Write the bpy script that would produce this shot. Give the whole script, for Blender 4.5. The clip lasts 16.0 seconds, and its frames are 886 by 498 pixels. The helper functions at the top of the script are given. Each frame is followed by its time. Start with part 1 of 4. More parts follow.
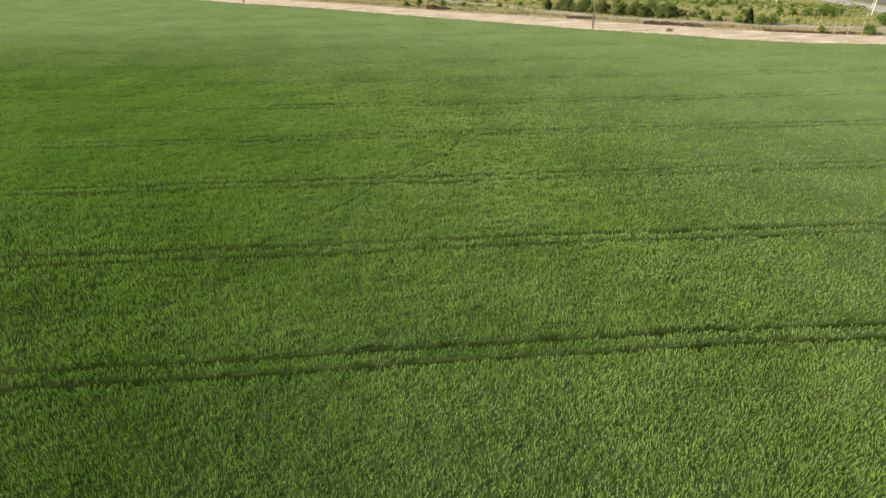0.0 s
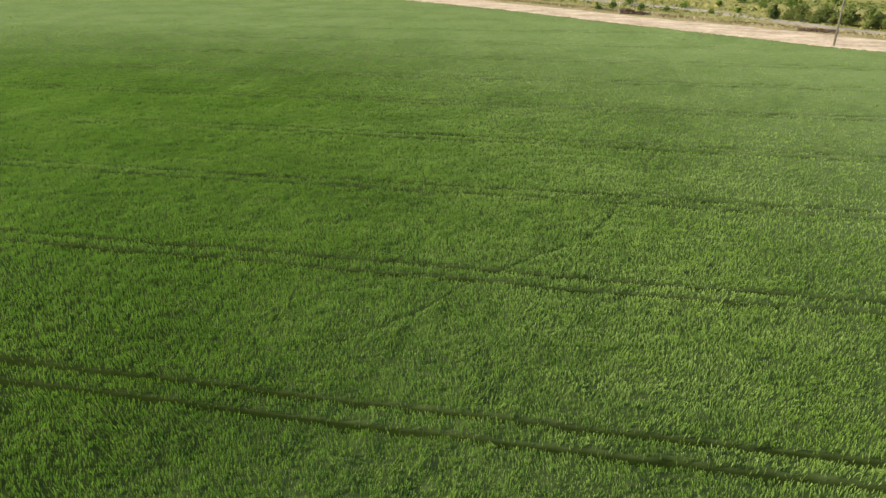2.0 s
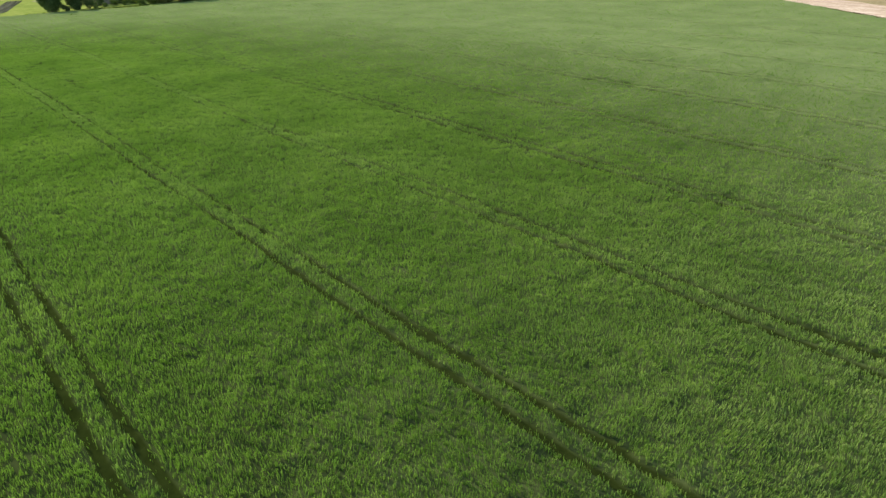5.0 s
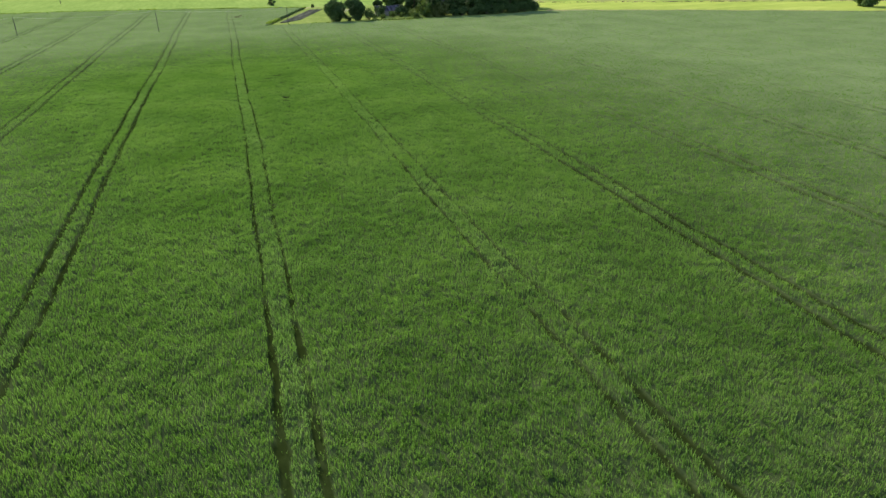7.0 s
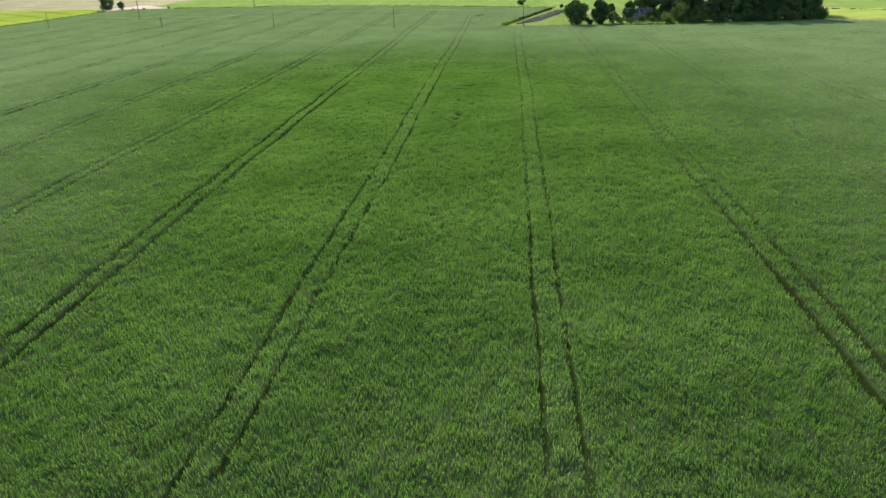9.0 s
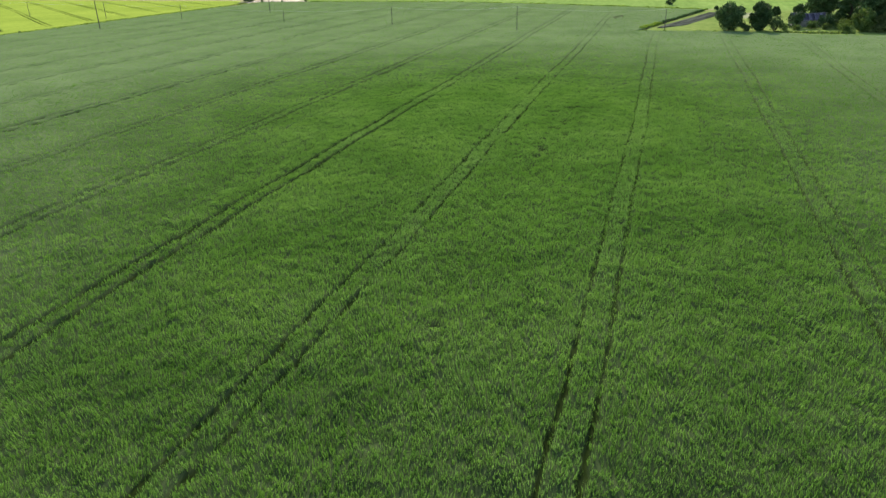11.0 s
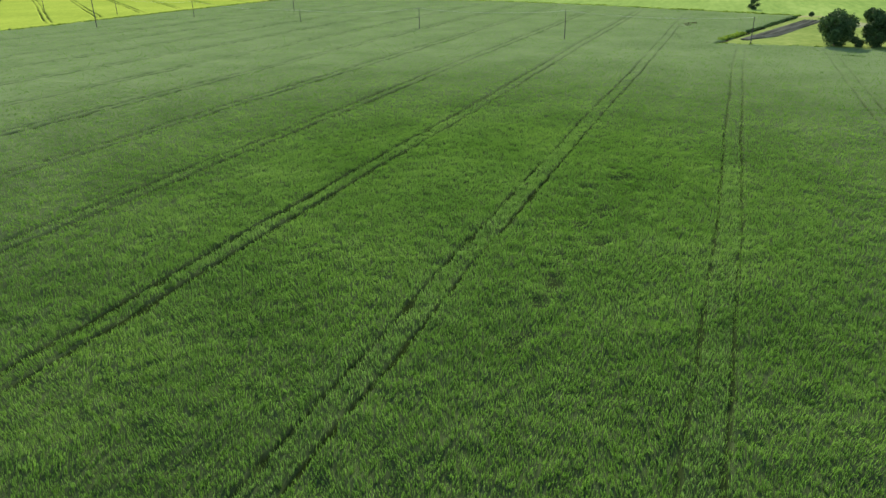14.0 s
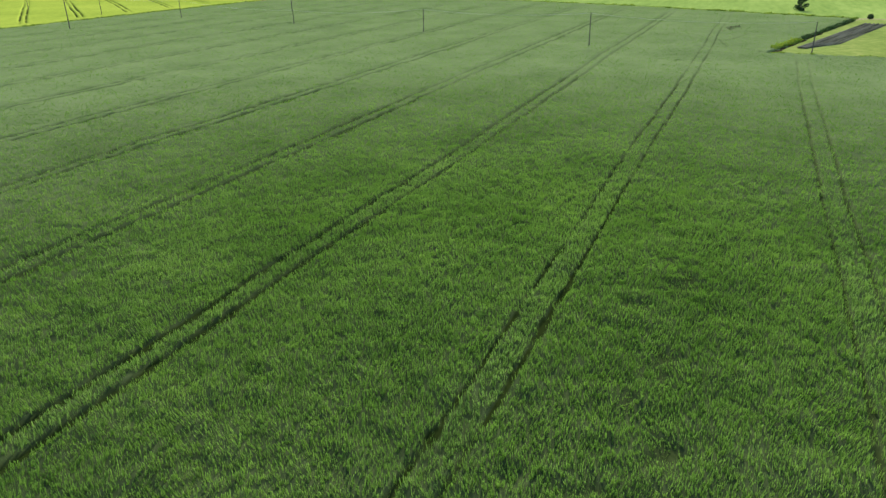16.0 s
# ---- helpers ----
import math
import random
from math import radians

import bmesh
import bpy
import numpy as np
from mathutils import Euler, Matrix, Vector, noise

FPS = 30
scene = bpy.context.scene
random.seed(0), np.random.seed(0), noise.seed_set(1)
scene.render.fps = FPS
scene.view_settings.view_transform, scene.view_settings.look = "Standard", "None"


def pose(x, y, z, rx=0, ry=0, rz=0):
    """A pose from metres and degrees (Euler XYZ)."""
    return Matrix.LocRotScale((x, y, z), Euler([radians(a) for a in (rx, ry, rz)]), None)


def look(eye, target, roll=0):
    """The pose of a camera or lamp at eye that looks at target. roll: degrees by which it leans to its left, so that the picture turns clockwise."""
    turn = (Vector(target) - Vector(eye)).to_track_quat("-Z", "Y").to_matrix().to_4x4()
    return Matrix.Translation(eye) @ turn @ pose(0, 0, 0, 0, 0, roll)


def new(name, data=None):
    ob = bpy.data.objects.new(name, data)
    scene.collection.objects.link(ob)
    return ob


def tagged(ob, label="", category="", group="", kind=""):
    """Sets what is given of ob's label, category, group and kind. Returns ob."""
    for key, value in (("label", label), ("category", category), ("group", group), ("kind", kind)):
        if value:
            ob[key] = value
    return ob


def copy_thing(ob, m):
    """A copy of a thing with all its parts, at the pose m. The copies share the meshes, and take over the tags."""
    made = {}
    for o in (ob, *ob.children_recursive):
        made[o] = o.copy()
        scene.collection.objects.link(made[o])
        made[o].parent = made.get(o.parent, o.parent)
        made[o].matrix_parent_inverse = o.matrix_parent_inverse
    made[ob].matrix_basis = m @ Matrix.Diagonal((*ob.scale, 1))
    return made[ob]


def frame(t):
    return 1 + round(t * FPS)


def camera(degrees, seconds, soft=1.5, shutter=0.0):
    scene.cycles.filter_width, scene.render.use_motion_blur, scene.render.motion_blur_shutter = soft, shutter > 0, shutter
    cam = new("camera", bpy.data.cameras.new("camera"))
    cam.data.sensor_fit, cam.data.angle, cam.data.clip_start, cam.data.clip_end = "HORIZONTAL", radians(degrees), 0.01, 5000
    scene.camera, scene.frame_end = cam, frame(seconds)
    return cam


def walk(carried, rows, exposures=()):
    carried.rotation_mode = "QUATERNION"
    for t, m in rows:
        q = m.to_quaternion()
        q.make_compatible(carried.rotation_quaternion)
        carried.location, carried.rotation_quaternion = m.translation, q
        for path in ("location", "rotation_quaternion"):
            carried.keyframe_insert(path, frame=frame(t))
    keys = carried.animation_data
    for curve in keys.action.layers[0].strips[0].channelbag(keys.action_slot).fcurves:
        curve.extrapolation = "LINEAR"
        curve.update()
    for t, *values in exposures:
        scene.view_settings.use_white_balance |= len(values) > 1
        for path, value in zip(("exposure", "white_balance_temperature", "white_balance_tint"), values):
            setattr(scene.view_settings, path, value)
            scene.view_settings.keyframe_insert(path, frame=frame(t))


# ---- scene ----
cam = camera(65.58, 16.0, soft=1.5)
PATH = [
    (0.0, (0.00, -40.52, 28.51), (2.587, -13.675, 15.369), -0.06),
    (0.5, (2.02, -33.38, 27.86), (2.457, -6.411, 14.726), -0.19),
    (1.0, (3.82, -26.20, 27.18), (2.451, 0.737, 14.041), -0.27),
    (1.5, (5.26, -18.95, 26.52), (2.107, 7.835, 13.377), -0.35),
    (2.0, (6.38, -11.62, 25.93), (1.287, 14.870, 12.792), -0.48),
    (2.5, (7.12, -4.21, 25.45), (-0.331, 21.727, 12.344), -0.73),
    (3.0, (7.41, 3.18, 25.14), (-3.706, 27.793, 12.076), -1.00),
    (3.5, (7.23, 10.55, 24.91), (-6.855, 33.616, 11.885), -1.25),
    (4.0, (6.42, 17.71, 24.70), (-9.605, 39.495, 11.715), -1.46),
    (4.5, (4.94, 24.66, 24.52), (-13.677, 44.326, 11.614), -1.61),
    (4.7, (4.16, 27.35, 24.45), (-15.398, 46.106, 11.577), -1.66),
    (6.8, (-9.11, 51.28, 24.17), (-35.243, 59.814, 12.160), -1.72),
    (7.0, (-10.86, 53.30, 24.09), (-37.299, 60.875, 12.098), -1.74),
    (7.5, (-15.61, 58.08, 23.86), (-42.653, 63.118, 11.900), -1.76),
    (8.0, (-20.66, 62.19, 23.62), (-48.096, 64.540, 11.720), -1.81),
    (8.5, (-26.09, 65.87, 23.41), (-53.657, 65.429, 11.576), -1.85),
    (8.7, (-28.33, 67.14, 23.33), (-55.874, 65.717, 11.532), -1.86),
    (10.8, (-53.31, 74.19, 22.71), (-79.725, 66.220, 10.935), -1.55),
    (11.0, (-55.96, 74.45, 22.67), (-82.244, 66.072, 10.885), -1.53),
    (11.5, (-62.70, 74.76, 22.54), (-88.693, 65.527, 10.735), -1.46),
    (12.0, (-69.54, 74.58, 22.39), (-95.266, 64.654, 10.578), -1.35),
    (12.5, (-76.32, 73.99, 22.22), (-101.861, 63.594, 10.402), -1.24),
    (13.0, (-83.09, 73.10, 22.01), (-108.553, 62.511, 10.188), -1.14),
    (13.5, (-89.76, 71.91, 21.78), (-115.215, 61.351, 9.931), -1.06),
    (14.0, (-96.06, 70.64, 21.54), (-121.502, 60.075, 9.661), -1.03),
    (14.5, (-102.49, 69.11, 21.30), (-127.933, 58.564, 9.405), -0.97),
    (15.0, (-108.86, 67.42, 21.03), (-134.202, 56.689, 9.099), -0.94),
    (15.5, (-115.16, 65.65, 20.77), (-140.411, 54.703, 8.828), -0.95),
    (16.0, (-121.28, 63.93, 20.51), (-146.399, 52.687, 8.554), -1.00),
]
EXPOSURES = [(0.0, 1.12, 8100, 7), (2.0, 1.16, 8100, 7), (4.5, 1.2, 7700, 11), (7.0, 1.1, 6700, 16), (11.0, 1.1, 6500, 15), (16.0, 1.1, 6600, 13)]
walk(cam, [(t, look(eye, target, roll)) for t, eye, target, roll in PATH], EXPOSURES)

# ---- light: low sun from the west, clear sky ----
SUN_FROM = Vector((-1.0, -0.21, 0.0)).normalized()
SUN_HEIGHT = radians(27)
sky = bpy.data.worlds.new("sky")
scene.world = sky
sky.use_nodes = True
sky_tex = sky.node_tree.nodes.new("ShaderNodeTexSky")
sky_tex.sky_type, sky_tex.sun_disc = "NISHITA", False
sky_tex.sun_elevation = SUN_HEIGHT
sky_tex.sun_rotation = math.atan2(SUN_FROM.x, SUN_FROM.y)
sky_tex.air_density, sky_tex.dust_density = 1.0, 1.0
sky.node_tree.links.new(sky_tex.outputs[0], sky.node_tree.nodes["Background"].inputs[0])
sky.node_tree.nodes["Background"].inputs[1].default_value = 0.14
sun = new("sun", bpy.data.lights.new("sun", "SUN"))
sun.data.energy, sun.data.angle, sun.data.color = 4.1, radians(0.6), (1.0, 0.89, 0.72)
sun.matrix_world = look(SUN_FROM * 100 + Vector((0, 0, 100 * math.tan(SUN_HEIGHT))), (0, 0, 0))


# ---- materials ----
def surface(name, dark, mid, light, fine=4.0, coarse=0.15, rough=0.9, gloss=0.08, bump=0.3, depth=0.05,
            through_light=0.0, stretch=(1, 1, 1), turn=0.0, own=0.0, patch=0.5, coords="Object", pale_pair=None, upward=0.0, glow=(1.3, 1.25, 0.55)):
    """A rough natural surface: fine grain over coarse patches, relief, and light passing through for leaves."""
    m = bpy.data.materials.new(name)
    m.use_nodes = True
    n, l = m.node_tree.nodes, m.node_tree.links
    b = n["Principled BSDF"]
    co = n.new("ShaderNodeTexCoord")
    mp = n.new("ShaderNodeMapping")
    mp.inputs["Scale"].default_value = stretch
    mp.inputs["Rotation"].default_value = (0, 0, turn)
    l.new(co.outputs[coords], mp.inputs["Vector"])
    n1, n2 = n.new("ShaderNodeTexNoise"), n.new("ShaderNodeTexNoise")
    for node, s, d in ((n1, fine, 3), (n2, coarse, 4)):
        node.inputs["Scale"].default_value, node.inputs["Detail"].default_value = s, d
        l.new(mp.outputs[0], node.inputs["Vector"])
    mix = n.new("ShaderNodeMix")
    mix.inputs[0].default_value = patch
    l.new(n1.outputs[0], mix.inputs[2])
    l.new(n2.outputs[0], mix.inputs[3])
    value = mix.outputs[0]
    if own:
        info = n.new("ShaderNodeObjectInfo")
        add = n.new("ShaderNodeMath")
        add.operation = "MULTIPLY_ADD"
        l.new(info.outputs["Random"], add.inputs[0])
        add.inputs[1].default_value = own
        l.new(value, add.inputs[2])
        sub = n.new("ShaderNodeMath")
        sub.operation = "SUBTRACT"
        sub.inputs[1].default_value = own / 2
        l.new(add.outputs[0], sub.inputs[0])
        value = sub.outputs[0]
    ramp = n.new("ShaderNodeValToRGB")
    e = ramp.color_ramp.elements
    e[0].position, e[0].color = 0.36, (*dark, 1)
    e[1].position, e[1].color = 0.64, (*light, 1)
    q = e.new(0.5)
    q.color = (*mid, 1)
    l.new(value, ramp.inputs[0])
    colour = ramp.outputs[0]
    if pale_pair:
        # second colour pair by vertex attribute: paler plant tips, and the sheets' pale tone
        at = n.new("ShaderNodeAttribute")
        at.attribute_name = "paleness"
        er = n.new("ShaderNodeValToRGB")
        er.color_ramp.elements[0].position, er.color_ramp.elements[0].color = 0.38, (*pale_pair[0], 1)
        er.color_ramp.elements[1].position, er.color_ramp.elements[1].color = 0.62, (*pale_pair[1], 1)
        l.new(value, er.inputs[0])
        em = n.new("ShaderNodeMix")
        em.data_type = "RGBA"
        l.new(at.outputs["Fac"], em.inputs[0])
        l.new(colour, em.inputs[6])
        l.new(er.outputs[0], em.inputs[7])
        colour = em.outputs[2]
    l.new(colour, b.inputs["Base Color"])
    b.inputs["Roughness"].default_value = rough
    b.inputs["Specular IOR Level"].default_value = gloss
    if upward:
        # leaves of a dense stand face the sky more than not
        geo, lift, unit = n.new("ShaderNodeNewGeometry"), n.new("ShaderNodeVectorMath"), n.new("ShaderNodeVectorMath")
        lift.operation, unit.operation = "ADD", "NORMALIZE"
        lift.inputs[1].default_value = (0, 0, upward)
        l.new(geo.outputs["Normal"], lift.inputs[0])
        l.new(lift.outputs[0], unit.inputs[0])
        l.new(unit.outputs[0], b.inputs["Normal"])
    if bump:
        bp = n.new("ShaderNodeBump")
        bp.inputs["Strength"].default_value, bp.inputs["Distance"].default_value = bump, depth
        l.new(n1.outputs[0], bp.inputs["Height"])
        l.new(bp.outputs[0], b.inputs["Normal"])
    if through_light:
        tr = n.new("ShaderNodeBsdfTranslucent")
        ms = n.new("ShaderNodeMixShader")
        ms.inputs[0].default_value = through_light
        hue = n.new("ShaderNodeMix")
        hue.data_type, hue.blend_type = "RGBA", "MULTIPLY"
        hue.inputs[0].default_value = 1.0
        hue.inputs[7].default_value = (*glow, 1)
        l.new(colour, hue.inputs[6])
        l.new(hue.outputs[2], tr.inputs["Color"])
        l.new(b.outputs[0], ms.inputs[1])
        l.new(tr.outputs[0], ms.inputs[2])
        l.new(ms.outputs[0], n["Material Output"].inputs["Surface"])
    return m


# pale ears, with blue added to the colour to imitate haze over distance
EARS = ((0.165, 0.255, 0.085), (0.23, 0.325, 0.12))
CROP_BLADE = surface("cereal blades", (0.068, 0.148, 0.017), (0.092, 0.188, 0.022), (0.122, 0.225, 0.031),
                     fine=1.1, coarse=0.09, rough=0.7, gloss=0.06, bump=0, through_light=0.4, upward=0.7, patch=0.6,
                     pale_pair=EARS, glow=(0.9, 1.08, 0.85))
# dark base stands for soil and shade among plants; bluish pale pair imitates haze
CROP_SHEET = surface("cereal canopy with painted shade and haze", (0.008, 0.015, 0.003), (0.011, 0.020, 0.004), (0.015, 0.026, 0.006),
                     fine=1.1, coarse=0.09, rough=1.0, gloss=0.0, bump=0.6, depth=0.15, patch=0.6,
                     pale_pair=((0.096, 0.148, 0.059), (0.124, 0.180, 0.079)))
SOIL = surface("field soil", (0.013, 0.012, 0.008), (0.021, 0.018, 0.012), (0.034, 0.029, 0.02), gloss=0.0, rough=1.0, fine=3, coarse=0.2)
MEADOW = surface("meadow grass", (0.10, 0.115, 0.04), (0.17, 0.175, 0.065), (0.25, 0.235, 0.10), fine=0.9, coarse=0.05,
                 bump=0.8, depth=0.25, rough=0.9)
VERGE = surface("dry verge grass", (0.13, 0.12, 0.06), (0.20, 0.18, 0.10), (0.28, 0.24, 0.15), fine=1.2, coarse=0.12,
                bump=0.8, depth=0.2, rough=0.95)
SAND = surface("bare sand", (0.22, 0.175, 0.135), (0.37, 0.31, 0.25), (0.53, 0.465, 0.395), fine=0.8, coarse=0.12,
               stretch=(1, 2.6, 1), turn=radians(38), bump=0.4, depth=0.1, rough=0.95)
GRAVEL = surface("grey gravel road", (0.16, 0.155, 0.14), (0.23, 0.22, 0.20), (0.30, 0.29, 0.27), fine=1.6, coarse=0.15, bump=0.3)
ASPHALT = surface("worn asphalt", (0.20, 0.20, 0.205), (0.26, 0.26, 0.265), (0.33, 0.33, 0.335), fine=2, coarse=0.1, bump=0.15)
PLOUGH = surface("ploughed soil", (0.06, 0.058, 0.052), (0.10, 0.095, 0.085), (0.15, 0.14, 0.125), fine=2.2, coarse=0.3, bump=0.6, depth=0.1)
RIDGE = surface("grey ploughed ridges", (0.045, 0.052, 0.036), (0.098, 0.106, 0.076), (0.155, 0.162, 0.122), fine=1.1, coarse=0.5, stretch=(0.07, 1.3, 1),
                bump=0.8, depth=0.15, rough=1.0, gloss=0.0, patch=0.3)
LIME = surface("young lime-green crop", (0.02, 0.03, 0.012), (0.03, 0.045, 0.016), (0.045, 0.06, 0.02), pale_pair=((0.215, 0.31, 0.044), (0.30, 0.395, 0.064)), fine=0.6, coarse=0.03,
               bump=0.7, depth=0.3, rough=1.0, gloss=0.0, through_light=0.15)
FAR_CROP = surface("light green crop", (0.13, 0.215, 0.052), (0.17, 0.265, 0.066), (0.215, 0.31, 0.085), fine=0.25, coarse=0.04,
                   stretch=(0.35, 2.0, 1), turn=radians(-8), bump=0.5, depth=0.3, rough=1.0, gloss=0.0)
RIPE_CROP = surface("yellowing crop", (0.19, 0.27, 0.055), (0.25, 0.33, 0.07), (0.32, 0.39, 0.095), fine=0.25, coarse=0.05,
                    stretch=(1.6, 0.4, 1), turn=radians(-30), bump=0.5, depth=0.3, rough=1.0, gloss=0.0)
LAWN = surface("sunlit farm grass", (0.115, 0.175, 0.042), (0.155, 0.22, 0.056), (0.21, 0.265, 0.08), fine=0.5, coarse=0.07, bump=0.7, depth=0.2, rough=1.0, gloss=0.0)
STRAW = surface("thin yellowed crop", (0.10, 0.15, 0.055), (0.13, 0.165, 0.06), (0.165, 0.18, 0.075), fine=0.8, coarse=0.2, bump=0.6, depth=0.2)
LEAF = surface("deciduous leaves", (0.03, 0.06, 0.022), (0.055, 0.102, 0.034), (0.10, 0.16, 0.055), fine=1.6, coarse=0.35,
               rough=0.75, gloss=0.1, bump=0, through_light=0.12, glow=(0.9, 1.1, 0.6), own=0.12)
LEAF_LIGHT = surface("light shrub leaves", (0.062, 0.11, 0.03), (0.098, 0.16, 0.045), (0.15, 0.215, 0.065), fine=1.6, coarse=0.35,
                     rough=0.75, gloss=0.1, bump=0, through_light=0.3, own=0.12)
LEAF_GREY = surface("grey willow leaves", (0.062, 0.09, 0.028), (0.10, 0.135, 0.045), (0.15, 0.185, 0.07), fine=1.4, coarse=0.3,
                    rough=0.75, gloss=0.12, bump=0, through_light=0.25, own=0.12)
LEAF_WEED = surface("bright tall weeds", (0.10, 0.175, 0.03), (0.15, 0.25, 0.045), (0.215, 0.32, 0.07), fine=1.2, coarse=0.3,
                    rough=0.7, bump=0, through_light=0.3)
NEEDLE = surface("spruce needles", (0.02, 0.04, 0.014), (0.035, 0.06, 0.02), (0.06, 0.09, 0.03), fine=2, coarse=0.4, rough=0.6,
                 bump=0, through_light=0.1, own=0.1)
HEATH = surface("dead brown brush", (0.065, 0.048, 0.04), (0.105, 0.08, 0.065), (0.16, 0.125, 0.105), fine=2, coarse=0.3, bump=0, rough=0.9)
BARK = surface("dark bark", (0.05, 0.04, 0.03), (0.09, 0.075, 0.06), (0.14, 0.12, 0.10), fine=6, coarse=0.8, stretch=(1, 1, 0.25))
BIRCH = surface("birch bark", (0.16, 0.15, 0.13), (0.42, 0.40, 0.37), (0.55, 0.53, 0.50), fine=2.0, coarse=1.0, stretch=(0.5, 0.5, 3), bump=0.1)
POLE_WOOD = surface("weathered pole wood", (0.07, 0.066, 0.06), (0.11, 0.104, 0.095), (0.16, 0.15, 0.138), fine=5, coarse=0.7, stretch=(1, 1, 0.1))
POLE_DARK = surface("tarred pole wood", (0.05, 0.05, 0.045), (0.085, 0.08, 0.075), (0.12, 0.115, 0.11), fine=5, coarse=0.7, stretch=(1, 1, 0.1))
CONCRETE = surface("white concrete", (0.55, 0.54, 0.52), (0.66, 0.65, 0.63), (0.74, 0.73, 0.71), fine=4, coarse=0.5, bump=0.1)
SLATE = surface("grey-blue roof sheets", (0.04, 0.038, 0.05), (0.075, 0.07, 0.088), (0.14, 0.132, 0.155), fine=2, coarse=0.6, bump=0.3, own=0.3)
BOARD = surface("grey weathered boards", (0.11, 0.10, 0.095), (0.17, 0.16, 0.15), (0.25, 0.235, 0.22), fine=4, coarse=0.6,
                stretch=(1, 1, 0.2), own=0.25)
GLASS = bpy.data.materials.new("dark window glass")
GLASS.use_nodes = True
GLASS.node_tree.nodes["Principled BSDF"].inputs["Base Color"].default_value = (0.02, 0.025, 0.03, 1)
GLASS.node_tree.nodes["Principled BSDF"].inputs["Roughness"].default_value = 0.08
WIRE = bpy.data.materials.new("aluminium wire")
WIRE.use_nodes = True
WIRE.node_tree.nodes["Principled BSDF"].inputs["Base Color"].default_value = (0.6, 0.6, 0.62, 1)
WIRE.node_tree.nodes["Principled BSDF"].inputs["Metallic"].default_value = 0.9
WIRE.node_tree.nodes["Principled BSDF"].inputs["Roughness"].default_value = 0.4


# ---- building helpers ----
def grain(x, y, seed):
    """Smooth value noise in 0..1 on numpy arrays, one cell a unit."""
    xi, yi = np.floor(x).astype(np.int64), np.floor(y).astype(np.int64)
    u, v = x - xi, y - yi
    u, v = u * u * (3 - 2 * u), v * v * (3 - 2 * v)

    def h(a, b):
        k = (a * 374761393 + b * 668265263 + seed * 1442695041) & 0xFFFFFFFF
        k = ((k ^ (k >> 13)) * 1274126177) & 0xFFFFFFFF
        return ((k ^ (k >> 16)) & 0xFFFF) / 65535.0
    return (h(xi, yi) * (1 - u) + h(xi + 1, yi) * u) * (1 - v) + (h(xi, yi + 1) * (1 - u) + h(xi + 1, yi + 1) * u) * v


def inside(poly, x, y):
    """Which of the points lie in the polygon."""
    hit = np.zeros(np.shape(x), bool)
    for (x0, y0), (x1, y1) in zip(poly, poly[1:] + poly[:1]):
        if y0 != y1:
            hit ^= ((y0 > y) != (y1 > y)) & (x < (x1 - x0) * (y - y0) / (y1 - y0) + x0)
    return hit


def edge_distance(poly, x, y, closed=True):
    """How far the points lie from a polygon's or a line's edge."""
    best = np.full(np.shape(x), 1e9)
    for (x0, y0), (x1, y1) in zip(poly, poly[1:] + (poly[:1] if closed else [])):
        dx, dy = x1 - x0, y1 - y0
        k = np.clip(((x - x0) * dx + (y - y0) * dy) / (dx * dx + dy * dy), 0, 1)
        best = np.minimum(best, np.hypot(x - x0 - k * dx, y - y0 - k * dy))
    return best


def raw_mesh(name, co, faces, material, smooth=False):
    """A mesh from numpy arrays: points (n, 3) and faces (m, 3 or 4)."""
    me = bpy.data.meshes.new(name)
    k = faces.shape[1]
    me.vertices.add(len(co))
    me.vertices.foreach_set("co", np.ascontiguousarray(co, np.float32).ravel())
    me.loops.add(faces.size)
    me.loops.foreach_set("vertex_index", np.ascontiguousarray(faces, np.int32).ravel())
    me.polygons.add(len(faces))
    me.polygons.foreach_set("loop_start", np.arange(0, faces.size, k, dtype=np.int32))
    if smooth:
        me.polygons.foreach_set("use_smooth", np.ones(len(faces), bool))
    me.update(calc_edges=True)
    me.materials.append(material)
    return me


def part(name, bm, material, parent, label=""):
    """Links a bmesh as one mesh object under a thing or a part."""
    me = bpy.data.meshes.new(name)
    bm.to_mesh(me)
    bm.free()
    me.materials.append(material)
    ob = new(name, me)
    ob.parent = parent
    return tagged(ob, label)


def thing(name, m, label, category, group=""):
    ob = new(name)
    ob.empty_display_size = 0.2
    ob.matrix_basis = m
    return tagged(ob, label, category, group)


def tube(bm, points, radii, sides=8):
    """A tapered round bar along points."""
    rings = []
    for i, p in enumerate(points):
        p = Vector(p)
        a, b = Vector(points[max(i - 1, 0)]), Vector(points[min(i + 1, len(points) - 1)])
        q = (b - a).to_track_quat("Z", "Y")
        rings.append([bm.verts.new(p + q @ Vector((radii[i] * math.cos(t), radii[i] * math.sin(t), 0)))
                      for t in (2 * math.pi * s / sides for s in range(sides))])
    for r0, r1 in zip(rings, rings[1:]):
        for s in range(sides):
            bm.faces.new((r0[s], r0[(s + 1) % sides], r1[(s + 1) % sides], r1[s]))
    bm.faces.new(rings[0][::-1])
    bm.faces.new(rings[-1])


